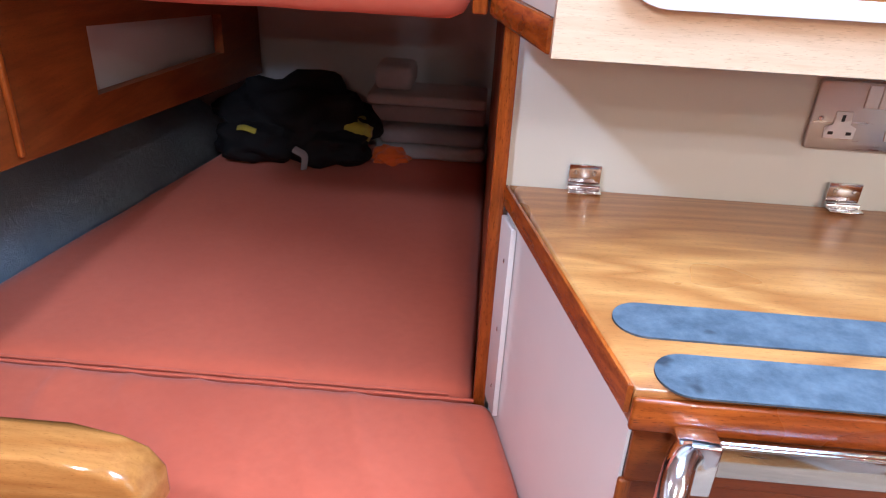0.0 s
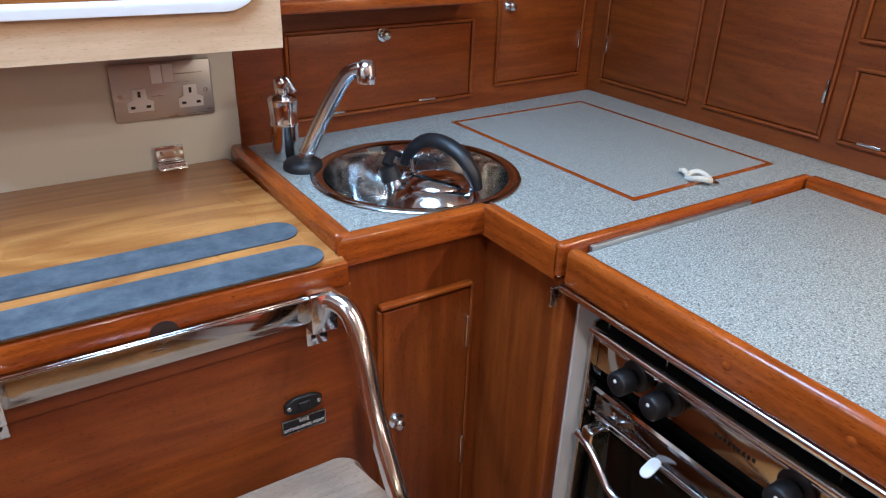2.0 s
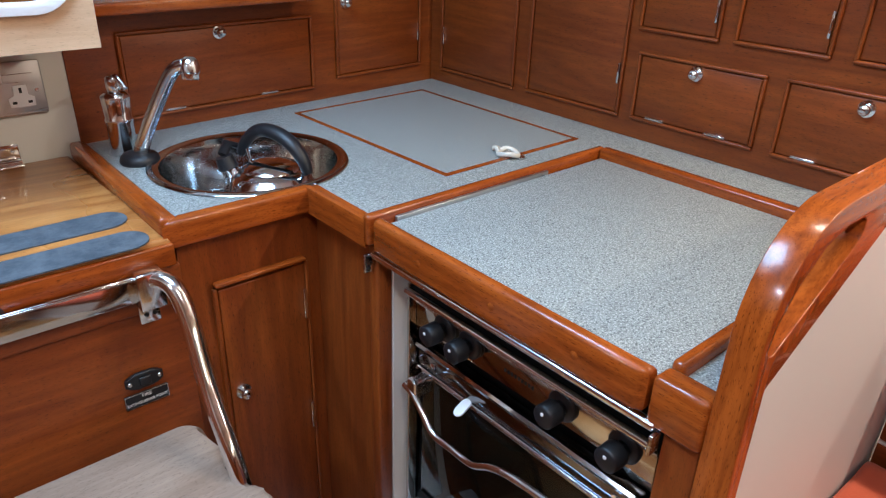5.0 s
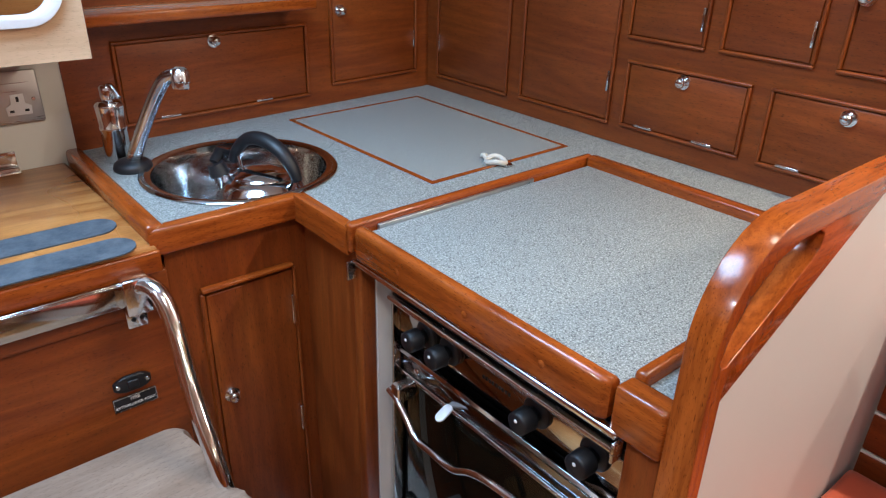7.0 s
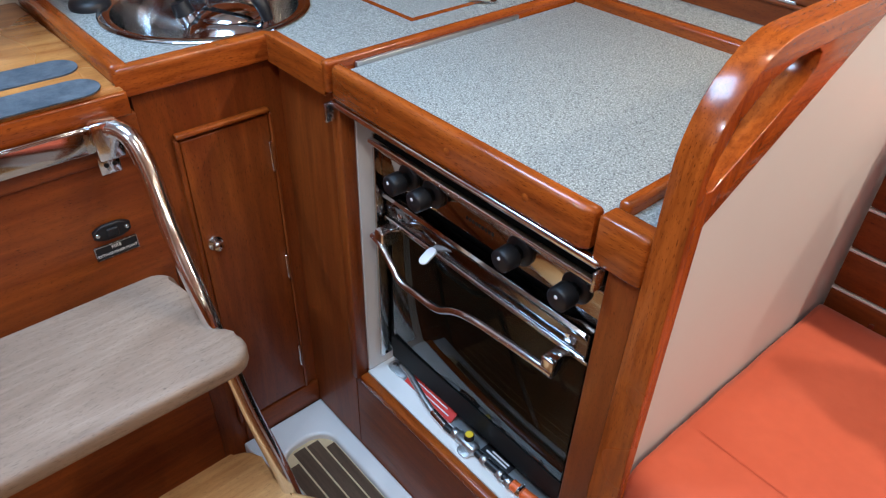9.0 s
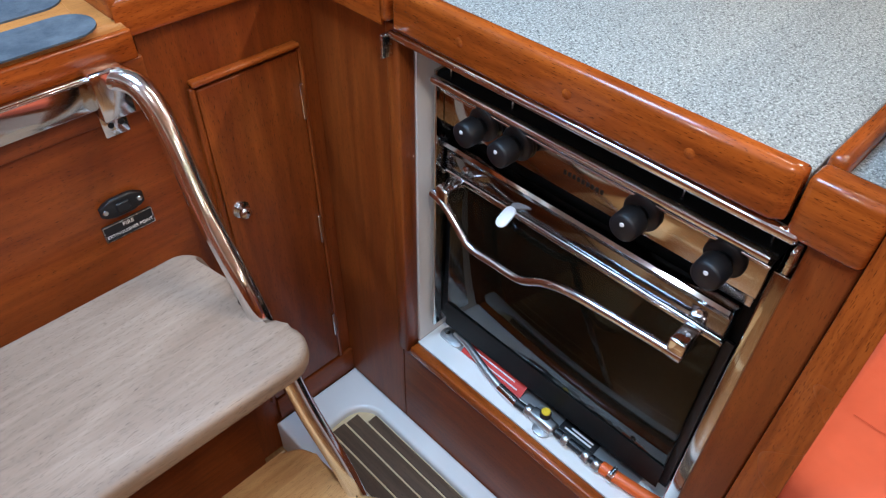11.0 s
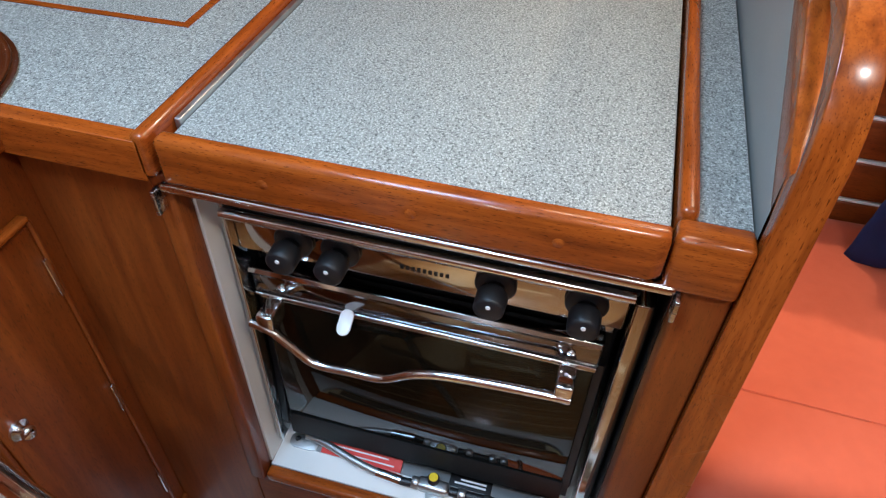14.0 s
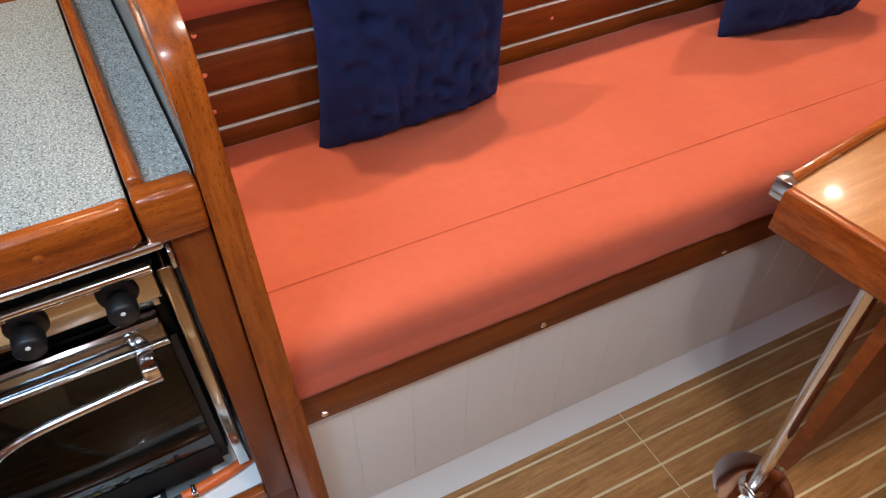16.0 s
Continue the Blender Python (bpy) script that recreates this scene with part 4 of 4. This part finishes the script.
part("plate_border", plate_with_holes([(-0.108, 0.641), (-0.048, 0.641), (-0.048, 0.663), (-0.108, 0.663)], [[(-0.1068, 0.6422), (-0.0492, 0.6422), (-0.0492, 0.6618), (-0.1068, 0.6618)]], -0.0100, -0.0096, XZ), steel, fp)


def lettering(text, size, m, material, parent):
    cu = bpy.data.curves.new("lettering", "FONT")
    cu.body, cu.size, cu.align_x, cu.align_y, cu.extrude = text, size, "CENTER", "CENTER", 0.0002
    ob = bpy.data.objects.new("lettering", cu)
    me = bpy.data.meshes.new_from_object(ob)
    bm = bmesh.new()
    bm.from_mesh(me)
    bpy.data.objects.remove(ob)
    bm.transform(m)
    return part("lettering", bm, material, parent, "white lettering")


lettering("FIRE", 0.0075, Matrix.Translation((-0.078, -0.0098, 0.6572)) @ pose(0, 0, 0, 90, 0, 0), white_pl, fp)
lettering("EXTINGUISHER POINT", 0.0060, Matrix.Translation((-0.078, -0.0098, 0.6475)) @ pose(0, 0, 0, 90, 0, 0) @ Matrix.Diagonal((0.93, 1, 1, 1)), white_pl, fp)

# ---- double socket on the cream wall ----
so = thing("double_socket", "steel double power socket with white inserts on wall", "socket", (-0.115, 0.400, 1.006))
PW = Matrix.Translation((-0.1120, 0.4085, 1.005)) @ pose(0, 0, 0, 90, 0, 0)
part("plate", prism(rounded(-0.0735, 0.0735, -0.043, 0.043, 0.004, 3), 0, 0.006, 0.0015, PW), plate_m, so)
for dx in (-0.036, 0.038):
    q = part("outlet", prism([(-0.018, -0.020), (0.018, -0.020), (0.019, -0.006), (0.010, -0.002), (0.010, 0.014), (-0.010, 0.014), (-0.010, -0.002), (-0.019, -0.006)], 0.006, 0.0078, 0.0004, PW @ Matrix.Translation((dx, -0.008, 0))), white_pl, so, "white socket insert")
    for hx, hy, w, h in ((0, 0.006, 0.002, 0.0042), (-0.011, -0.013, 0.0032, 0.002), (0.011, -0.013, 0.0032, 0.002)):
        part("pin_hole", prism([(hx - w, hy - h), (hx + w, hy - h), (hx + w, hy + h), (hx - w, hy + h)], 0.0079, 0.0082, 0, PW @ Matrix.Translation((dx, -0.008, 0))), black, q)
for dx in (-0.0085, 0.0085):
    part("switch", prism([(-0.008, -0.014), (0.008, -0.014), (0.008, 0.014), (-0.008, 0.014)], 0.006, 0.009, 0.001, PW @ Matrix.Translation((dx, 0.026, 0))), white_pl, so, "white rocker switch")
for dx in (-0.062, 0.062):
    part("screw", lathe([(0.0035, 0), (0.003, 0.001), (0, 0.0013)], PW @ Matrix.Translation((dx, -0.004, 0.006)), 10), steel, so)

# ---- upper step: pale plywood front with an oblong opening ----
ub = thing("upper_step", "pale plywood upper step with white-rimmed oblong opening", "step", (-0.26, 0.28, 1.1))
FACE = [(-0.532, 1.098), (-0.003, 1.098), (-0.003, 1.42), (-0.532, 1.42)]
OPEN = rounded(-0.482, -0.030, 1.152, 1.36, 0.045, 8)
part("front", plate_with_holes(FACE, [OPEN], 0.175, 0.193, XZ), pale_wood, ub)
part("rim", plate_with_holes(rounded(-0.488, -0.024, 1.146, 1.366, 0.051, 8), [rounded(-0.474, -0.038, 1.160, 1.352, 0.037, 8)], 0.165, 0.192, XZ, 0.003), white_pl, ub, "white moulded rim")
part("inner_back", box(-0.52, -0.01, 0.34, 0.35, 1.112, 1.42), teak["x"], ub)
part("bottom", box(-0.532, -0.003, 0.1932, 0.399, 1.098, 1.108), mah["x"], ub)
part("side", box(-0.0135, -0.0035, 0.1935, 0.399, 1.109, 1.42), mah["z"], ub)
part("side", prism([(-0.531, 0.1935), (-0.521, 0.1935), (-0.575, 0.399), (-0.585, 0.399)], 1.13, 1.42), cream, ub, "cream side")
part("side_edge", prism([(-0.536, 0.192), (-0.5215, 0.1932), (-0.574, 0.399), (-0.590, 0.399)], 1.097, 1.129, 0.003), trimw["y"], ub)

# ---- sole: raised tray by the galley, teak and holly boards in the saloon ----
tray_out = [(0.038, -0.70), (0.222, -0.70), (0.222, 0.0038), (0.038, 0.0038)]
structure("galley_tray", plate_with_holes(tray_out, [rounded(0.070, 0.185, -0.66, -0.068, 0.045, 8)], 0.0, 0.093, None, 0.008), white, "white moulded gelcoat tray round galley sole", "tray")
grate = thing("tray_sole", "dark teak sole panel with pale caulking set in tray", "sole panel", (0.13, -0.35, 0.0), kind="structure")
part("base", prism(rounded(0.0705, 0.1845, -0.6595, -0.0685, 0.045, 8), 0.03, 0.0785), holly, grate)
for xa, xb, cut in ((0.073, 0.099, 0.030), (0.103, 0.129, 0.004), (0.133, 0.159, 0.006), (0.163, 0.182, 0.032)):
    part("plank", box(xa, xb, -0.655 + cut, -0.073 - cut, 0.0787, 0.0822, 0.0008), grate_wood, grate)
sole = thing("saloon_sole", "teak and holly saloon sole with narrow pale strips", "sole", (0, -2, 0), kind="structure")
part("holly_base", box(-1.0, 0.24, -3.6, -0.705, -0.0075, -0.0012), holly, sole)
part("holly_base", box(-0.598, 0.0375, -0.7049, 0.003, -0.0075, -0.0012), holly, sole)
for y0, y1, xs, xe in ((-1.3455, -0.706, 0.238, -0.98), (-2.30, -1.3485, 0.238, -0.98), (-3.60, -2.303, 0.238, -0.98), (-0.7045, -0.002, 0.0135, -0.54)):
    x = xs
    while x > xe:
        part("plank", prism([(x + 0.055 * (y0 + 1) - 0.0515, y0), (x + 0.055 * (y0 + 1), y0), (x + 0.055 * (y1 + 1), y1), (x + 0.055 * (y1 + 1) - 0.0515, y1)], -0.001, 0.0006), sole_wood, sole)
        x -= 0.0575

# ---- settee ----
FX = lambda y: 0.2345 + 0.048 * (y + 0.70)
st = thing("settee", "built-in settee with white front and mahogany rail", "settee", (0.5, -1.9, 0))
YA, YB = -0.6945, -3.2
part("front", prism([(FX(YA) + 0.006, YA), (FX(YB) + 0.006, YB), (FX(YB) + 0.03, YB), (FX(YA) + 0.03, YA)], 0.08, 0.408), white, st, "white panelled settee front")
toe = prism([(0, 0), (0.045, 0), (0.045, 0.095), (0.034, 0.095), (0.018, 0.03)], 0, YA - YB, 0.0)
for v in toe.verts:
    y = YA - v.co.z
    v.co = Vector((FX(y) - 0.020 + v.co.x, y, v.co.y + 0.0005))
part("toe_moulding", toe, white, st, "white moulded toe strip")
part("rail", prism([(FX(YA) - 0.006, YA), (FX(YB) - 0.006, YB), (FX(YB) + 0.016, YB), (FX(YA) + 0.016, YA)], 0.409, 0.486, 0.004), mah["y"], st, "mahogany rail")
for y in (-0.735, -1.108, -1.490, -1.87, -2.25):
    part("screw", lathe([(0.006, 0), (0.005, 0.002), (0, 0.003)], Matrix.Translation((FX(y) - 0.0065, y, 0.425)) @ pose(0, 0, 0, 0, -90, 0), 12), chrome, st, "round chrome screw head")
for k in range(13):
    y = YA - 0.085 - 0.1 * k
    part("groove", box(FX(y) + 0.0052, FX(y) + 0.0057, y - 0.0006, y + 0.0006, 0.10, 0.406), bpy.data.materials["groove_shade"], st)
part("seat_board", box(0.27, 0.80, YB, YA, 0.455, 0.475), mah["y"], st)

sc = cushion(0.216, 0.752, YB + 0.02, YA + 0.034, 0.4765, 0.592, 0.042, 0.014, 0.005, 2.0)
for v in sc.verts:
    v.co.y = min(v.co.y, -0.6955 + 0.003 * noise.noise(v.co * 14))
    f = (v.co.x - 0.216) / 0.536
    if v.co.z < 0.52:
        v.co.x -= max(0, 0.05 - f) * 0.5 * (0.52 - v.co.z) / 0.044
        v.co.z = max(0.487 if f < 0.12 else 0.4762, v.co.z)
    v.co.z -= 0.030 * max(0, f) * (1 if v.co.z > 0.52 else 0)
    v.co.x += (0.006 + 0.048 * (v.co.y + 0.70)) * (1 - f)
    d = abs(v.co.x - (0.344 + 0.04 * (v.co.y + 0.7)))
    if v.co.z > 0.54 and d < 0.02:
        v.co.z -= 0.003 * (1 - d / 0.02)
for v in sc.verts:
    if v.co.z > 0.53:
        q = 1 - abs(math.sin(6.5 * v.co.y + 5 * v.co.x + 2.2 * noise.noise(v.co * 3)))
        v.co.z += 0.006 * q ** 6 * max(0, noise.noise(v.co * 2.6 + Vector((3, 0, 0))) + 0.25)
seat = thing("seat_cushion", "long coral red upholstered seat cushion on the settee", "cushion", (0.5, -1.9, 0.476))
part("cover", sc, red, seat, smooth=True)
seam = [(0.344 + 0.04 * (y + 0.7), y, 0.592 - 0.030 * 0.25 + 0.0005) for y in [YA - 0.02 - 0.05 * i for i in range(48)]]
part("seam", tube(seam, 0.0006, 5), red, seat, "stitched seam")

bk = thing("slatted_backrest", "mahogany slatted backrest with thin white strips", "backrest", (0.76, -1.9, 0.5))
part("backing", box(0.766, 0.778, YB, YA, 0.48, 0.90), mah["y"], bk)
for k in range(4):
    z0 = 0.517 + 0.0715 * k
    part("slat", box(0.748, 0.7655, YB + 0.01, YA, z0, z0 + 0.0640, 0.003), mah["y"], bk)
    part("strip", box(0.7485, 0.7655, YB + 0.01, YA, z0 + 0.0642, z0 + 0.0682, 0.001), white_pl, bk, "thin white strip")
    for y in (-0.768, -1.478, -2.18):
        part("screw", lathe([(0.005, 0), (0.0045, 0.0016), (0, 0.0024)], Matrix.Translation((0.748, y, z0 + 0.034)) @ pose(0, 0, 0, 0, -90, 0), 10), chrome, bk)
bc = thing("back_cushion", "coral red upholstered back cushion above the slats", "cushion", (0.72, -1.9, 0.82))
part("cover", cushion(0.690, 0.764, YB + 0.02, YA - 0.004, 0.808, 0.905, 0.030, 0.03, 0.004, 5.0), red, bc, smooth=True)


def pillow(name, width, height, depth, m, seed):
    """A scatter cushion: thin at its edges, eared corners, crumpled face."""
    bm = bmesh.new()
    n = 44
    grid = {}
    for s in (1, -1):
        for i in range(n + 1):
            for j in range(n + 1):
                u, v = -1 + 2 * i / n, -1 + 2 * j / n
                if abs(u) == 1 or abs(v) == 1:
                    key = (i, j, 0)
                else:
                    key = (i, j, s)
                if key in grid:
                    continue
                pinch = 1 - 0.11 * (1 - v * v) * u * u, 1 - 0.05 * (1 - u * u) * v * v
                t = max(0.0, (1 - u ** 4) * (1 - v ** 4)) ** 0.55
                p = Vector((u * width / 2 * pinch[0], v * height / 2 * pinch[1], s * depth / 2 * t))
                c = noise.noise(Vector((u * 2.2, v * 1.4, seed))) * 0.010 + noise.noise(Vector((u * 9 + v * 2, v * 2, seed + 4))) * 0.011 + max(0, noise.noise(Vector((u * 3 - v * 3, u * 4 + v * 5, seed + 6)))) * 0.022 * (1 - u) / 2
                ridge = abs(noise.noise(Vector((u * 5, v * 5, seed + 9))))
                p.z += s * t * (c + 0.034 * (0.3 - ridge)) + (0.004 * noise.noise(Vector((u * 4, v * 4, seed))))
                grid[key] = bm.verts.new(p)
        for i in range(n):
            for j in range(n):
                vs = []
                for a, b in ((i, j), (i + 1, j), (i + 1, j + 1), (i, j + 1)):
                    vs.append(grid[(a, b, 0)] if (a, b, 0) in grid else grid[(a, b, s)])
                bm.faces.new(vs).smooth = True
    bm.transform(m)
    t = thing(name, "navy blue velvet scatter cushion leaning on slats", "cushion", m.translation - Vector((0, 0, height / 2)), "scatter cushions")
    part("cover", bm, navy, t, smooth=True)
    return t


pillow("scatter_cushion", 0.375, 0.400, 0.12, Matrix.Translation((0.632, -1.096, 0.757)) @ pose(0, 0, 0, 0, 0, -90) @ pose(0, 0, 0, 90 + 3, 0, 0), 1.0)
pillow("scatter_cushion", 0.400, 0.400, 0.13, Matrix.Translation((0.585, -2.02, 0.754)) @ pose(0, 0, 0, 0, 0, -94) @ pose(0, 0, 0, 90 - 3, 3, 0), 7.0)

# ---- saloon table ----
tb = thing("saloon_table", "varnished folding table with chrome corner and chrome leg", "table", (-0.1, -1.9, 0))
TQ = [(0.072, -1.368), (-0.606, -1.458), (-0.506, -2.373), (0.172, -2.283)]
part("top", prism(TQ, 0.676, 0.712, 0.003), teak["y"], tb, "honey varnished table top")
def strip(a, b, w, z0, z1, bev=0.003):
    a, b = Vector(a), Vector(b)
    d = (b - a).normalized()
    nrm = Vector((-d.y, d.x)) * w
    return prism([tuple(a), tuple(b), tuple(b + nrm), tuple(a + nrm)], z0, z1, bev)
part("end_rail", strip((-0.606, -1.4582), (0.066, -1.3688), 0.016, 0.650, 0.722, 0.004), trimw["x"], tb)
part("side_rail", strip((0.0725, -1.375), (0.172, -2.283), 0.014, 0.672, 0.722, 0.004), trimw["y"], tb)
part("corner_cap", prism([(0.064, -1.366), (0.088, -1.362), (0.090, -1.386), (0.080, -1.386), (0.076, -1.378), (0.064, -1.378)], 0.690, 0.7245, 0.002), chrome, tb, "chrome corner cap")
part("drop_leaf", prism([(-0.125, -1.40), (-0.105, -1.40), (-0.030, -2.28), (-0.050, -2.28)], 0.22, 0.672, 0.003), mah["y"], tb, "hanging mahogany leaf")
part("leg", tube([(-0.072, -1.405, 0.676), (-0.080, -1.462, 0.012)], 0.0125, 16), chrome, tb, "chrome tube leg")
part("foot", lathe([(0.078, 0), (0.078, 0.004), (0.070, 0.008), (0.030, 0.010), (0.022, 0.03), (0, 0.03)], Matrix.Translation((-0.078, -1.470, 0.0008)), 32), chrome, tb, "round chrome floor socket")
part("clamp", box(-0.098, -0.062, -1.480, -1.444, 0.010, 0.030, 0.003), chrome, tb)

# ---- quarter berth ----
qb = thing("quarter_berth", "quarter berth base under red mattress", "berth", (-1.05, 0.8, 0))
part("base", prism([(-0.600, 0.0), (-0.600, 1.60), (-1.46, 1.60), (-1.62, 0.3), (-1.62, 0.0)], 0.0, 0.43), mah["x"], qb)
part("base", prism([(-0.4545, 0.0), (-0.552, 0.39), (-0.599, 0.39), (-0.599, 0.0)], 0.001, 0.43), mah["x"], qb)
bmc = cushion(-1.57, -0.5705, 0.394, 1.56, 0.432, 0.535, 0.03, 0.03, 0.004, 3.0)
for v in bmc.verts:
    if v.co.x < -0.9:
        v.co.x += (0.055 + max(0, (v.co.y - 0.45)) * 0.19) * (-0.9 - v.co.x) / 0.67
mt = thing("berth_mattress", "faded red fabric mattress filling the quarter berth", "mattress", (-1.05, 1.0, 0.432))
part("cover", bmc, red, mt, smooth=True)
part("piping", tube([(-1.54 + 0.01 * i, 0.397, 0.529 + 0.0005 * math.sin(i * 0.7)) for i in range(94)], 0.003, 6), red, mt)
bmf = cushion(-1.57, -0.450, 0.02, 0.391, 0.432, 0.533, 0.03, 0.010, 0.005, 8.0)
for v in bmf.verts:
    if v.co.x > -0.8:
        v.co.x -= 0.232 * max(0, v.co.y - 0.0) * (v.co.x + 0.8) / 0.34
    if v.co.z > 0.5:
        w = 1 - abs(math.sin(27 * v.co.x + 12 * v.co.y + 1.6 * noise.noise(v.co * 5)))
        v.co.z += 0.010 * w ** 3 * min(1, max(0, 5 - v.co.y / 0.085)) * (0.6 + noise.noise(v.co * 4))
mf = thing("seat_pad", "wrinkled red fabric seat pad before the berth", "cushion", (-1.0, 0.2, 0.432))
part("cover", bmf, red, mf, smooth=True)
part("piping", tube([(-1.54 + 0.01 * i, 0.388, 0.527 + 0.0005 * math.cos(i * 0.6)) for i in range(98)], 0.003, 6), red, mf)
hang = thing("backrest_pad", "pink-red padded backrest hanging over berth opening", "cushion", (-0.9, 0.45, 1.085))
part("cover", cushion(-1.145, -0.612, 0.40, 0.47, 1.086, 1.40, 0.03, 0.025, 0.003, 11.0), red, hang, smooth=True)
part("block", box(-0.6115, -0.593, 0.40, 0.44, 1.098, 1.16, 0.003), trimw["z"], hang)
structure("wall_locker", plate_with_holes([(0.10, 0.862), (1.70, 0.687), (1.70, 1.32), (0.10, 1.32)], [[(0.755, 0.862), (1.395, 0.811), (1.395, 0.912), (0.755, 0.985)]], -1.325, -1.30, Matrix(((0, 0, 1, 0), (1, 0, 0, 0), (0, 1, 0, 0), (0, 0, 0, 1)))), mah["y"], "dark mahogany locker front with open slot", "wall")
structure("locker_back", prism([(0.10, 0.885), (1.70, 0.71), (1.70, 1.32), (0.10, 1.32)], -1.352, -1.342, 0, YZ), vinyl, "white lining seen inside locker slot", "wall")
structure("locker_shelf", prism([(0.10, 0.868), (1.70, 0.693), (1.70, 0.706), (0.10, 0.881)], -1.74, -1.353, 0, YZ), mah["y"], "mahogany shelf under the locker", "shelf")
part_trim = structure("locker_trim", box(-1.2995, -1.290, 0.50, 0.512, 0.83, 1.30, 0.003), trimw["z"], "worn wooden upright on locker front", "trim")
lin = bmesh.new()
prev = None
for i in range(25):
    y = 0.02 + 1.6 * i / 24
    row = [lin.verts.new((-1.66 + 0.16 * f - 0.02 * noise.noise(Vector((f * 3, y * 4, 2))) + 0.19 * max(0, y - 0.45) * f, y, 0.43 + (0.44 - 0.109 * (y - 0.1)) * (1 - f) + 0.03 * math.sin(f * 3.1))) for f in [k / 10 for k in range(11)]]
    if prev:
        for a, b, c, dd in zip(prev, prev[1:], row[1:], row):
            lin.faces.new((a, b, c, dd)).smooth = True
    prev = row
bmesh.ops.solidify(lin, geom=lin.faces[:], thickness=0.01)
structure("hull_lining", lin, blue_lining, "blue-grey padded lining along the berth", "lining", True)

bag = thing("black_bag", "crumpled black nylon bag with yellow patches on mattress", "bag", (-1.15, 1.42, 0.535))


def lump(c, r, seed, amp=0.25, n=28):
    bm = bmesh.new()
    bmesh.ops.create_icosphere(bm, subdivisions=4, radius=1)
    for v in bm.verts:
        d = v.co.normalized()
        k = 1 + amp * noise.noise(d * 2.2 + Vector((seed, 0, 0))) + amp * 0.45 * abs(noise.noise(d * 6 + Vector((0, seed, 0))))
        v.co = Vector((c[0] + d.x * r[0] * k, c[1] + d.y * r[1] * k, max(0.536, c[2] + d.z * r[2] * k)))
    return smooth_all(bm)


part("body", lump((-1.14, 1.43, 0.632), (0.20, 0.13, 0.115), 1.0, 0.4), bag_black, bag)
part("pocket", lump((-1.24, 1.36, 0.59), (0.12, 0.10, 0.065), 4.0), bag_black, bag)
part("pocket", lump((-1.05, 1.35, 0.585), (0.12, 0.08, 0.055), 6.0), bag_black, bag)
part("yellow_patch", lump((-0.985, 1.385, 0.625), (0.055, 0.05, 0.04), 3.0), bag_yellow, bag, "dull yellow patch")
part("yellow_strap", tube(spline([(-1.27, 1.27, 0.645), (-1.25, 1.262, 0.650), (-1.22, 1.266, 0.640)]), 0.008, 8, 0.4), bag_yellow, bag)
part("grey_strap", tube(spline([(-1.12, 1.262, 0.60), (-1.09, 1.255, 0.585), (-1.095, 1.262, 0.545)]), 0.010, 8, 0.4), grey_cloth, bag)
bag.location.x += 0.035
oc = thing("orange_pouch", "small crumpled orange fabric pouch on mattress", "pouch", (-0.885, 1.395, 0.536))
part("cloth", lump((-0.885, 1.40, 0.548), (0.052, 0.04, 0.026), 5.0, 0.4), orange, oc)
fb = thing("folded_blanket", "folded pale grey blanket on the mattress", "blanket", (-0.75, 1.46, 0.536))
part("fold", cushion(-0.93, -0.612, 1.41, 1.56, 0.536, 0.575, 0.018, 0.02, 0.012, 4.0), pale_cloth, fb, smooth=True)
part("fold", cushion(-0.92, -0.615, 1.42, 1.56, 0.576, 0.625, 0.02, 0.02, 0.014, 9.0), grey_cloth, fb, smooth=True)
gb2 = thing("grey_case", "pale grey flat plastic case on the folded blanket", "case", (-0.78, 1.48, 0.64))
part("body", box(-0.945, -0.62, 1.43, 1.58, 0.640, 0.690, 0.012, 3), grey_cloth, gb2)
part("lid", box(-0.955, -0.62, 1.42, 1.59, 0.6905, 0.720, 0.010, 3), pale_cloth, gb2)
part("hatch_door", box(-0.940, -0.83, 1.46, 1.59, 0.7205, 0.790, 0.02, 3), pale_cloth, gb2)

for ob in (oc, fb, gb2):
    ob.location.x += 0.038

# cap rail beside the chart seat
cr = thing("cap_rail", "rounded glossy varnished cap rail beside chart seat", "rail", (-1.2, 0.05, 0.535))
part("board", box(-1.55, -0.915, 0.022, 0.050, 0.535, 0.660, 0.004), gloss_teak, cr)
endp = [(-1.55, 0.664), (-0.892, 0.642), (-0.892, 0.676), (-0.908, 0.700), (-0.935, 0.713), (-0.990, 0.718), (-1.55, 0.723)]
part("capping", prism(endp, 0.008, 0.066, 0.010, XZ, 3), gloss_teak, cr, "glossy rounded capping")

# lights: unseen fixtures, their glowing discs added for reflections in chrome
for x, y in ((-0.35, -1.02), (0.42, -0.60), (-1.15, -0.50), (-0.35, -2.6), (0.79, -0.86), (0.79, -1.36), (0.79, -2.30)):
    cl = thing("unseen_ceiling_light", "unseen round cabin light added on the headlining", "light", (x, y, 1.768), "cabin ceiling lights")
    part("diffuser", lathe([(0.060, 0.0), (0, 0.0)], Matrix.Translation((x, y, 1.7745)), 28), lamp_m, cl, "glowing disc added for reflections in chrome")
    part("ring", lathe([(0.075, 0.012), (0.078, 0.004), (0.070, 0.0), (0.060, 0.003), (0.060, 0.012)], Matrix.Translation((x, y, 1.768)), 28), chrome, cl)
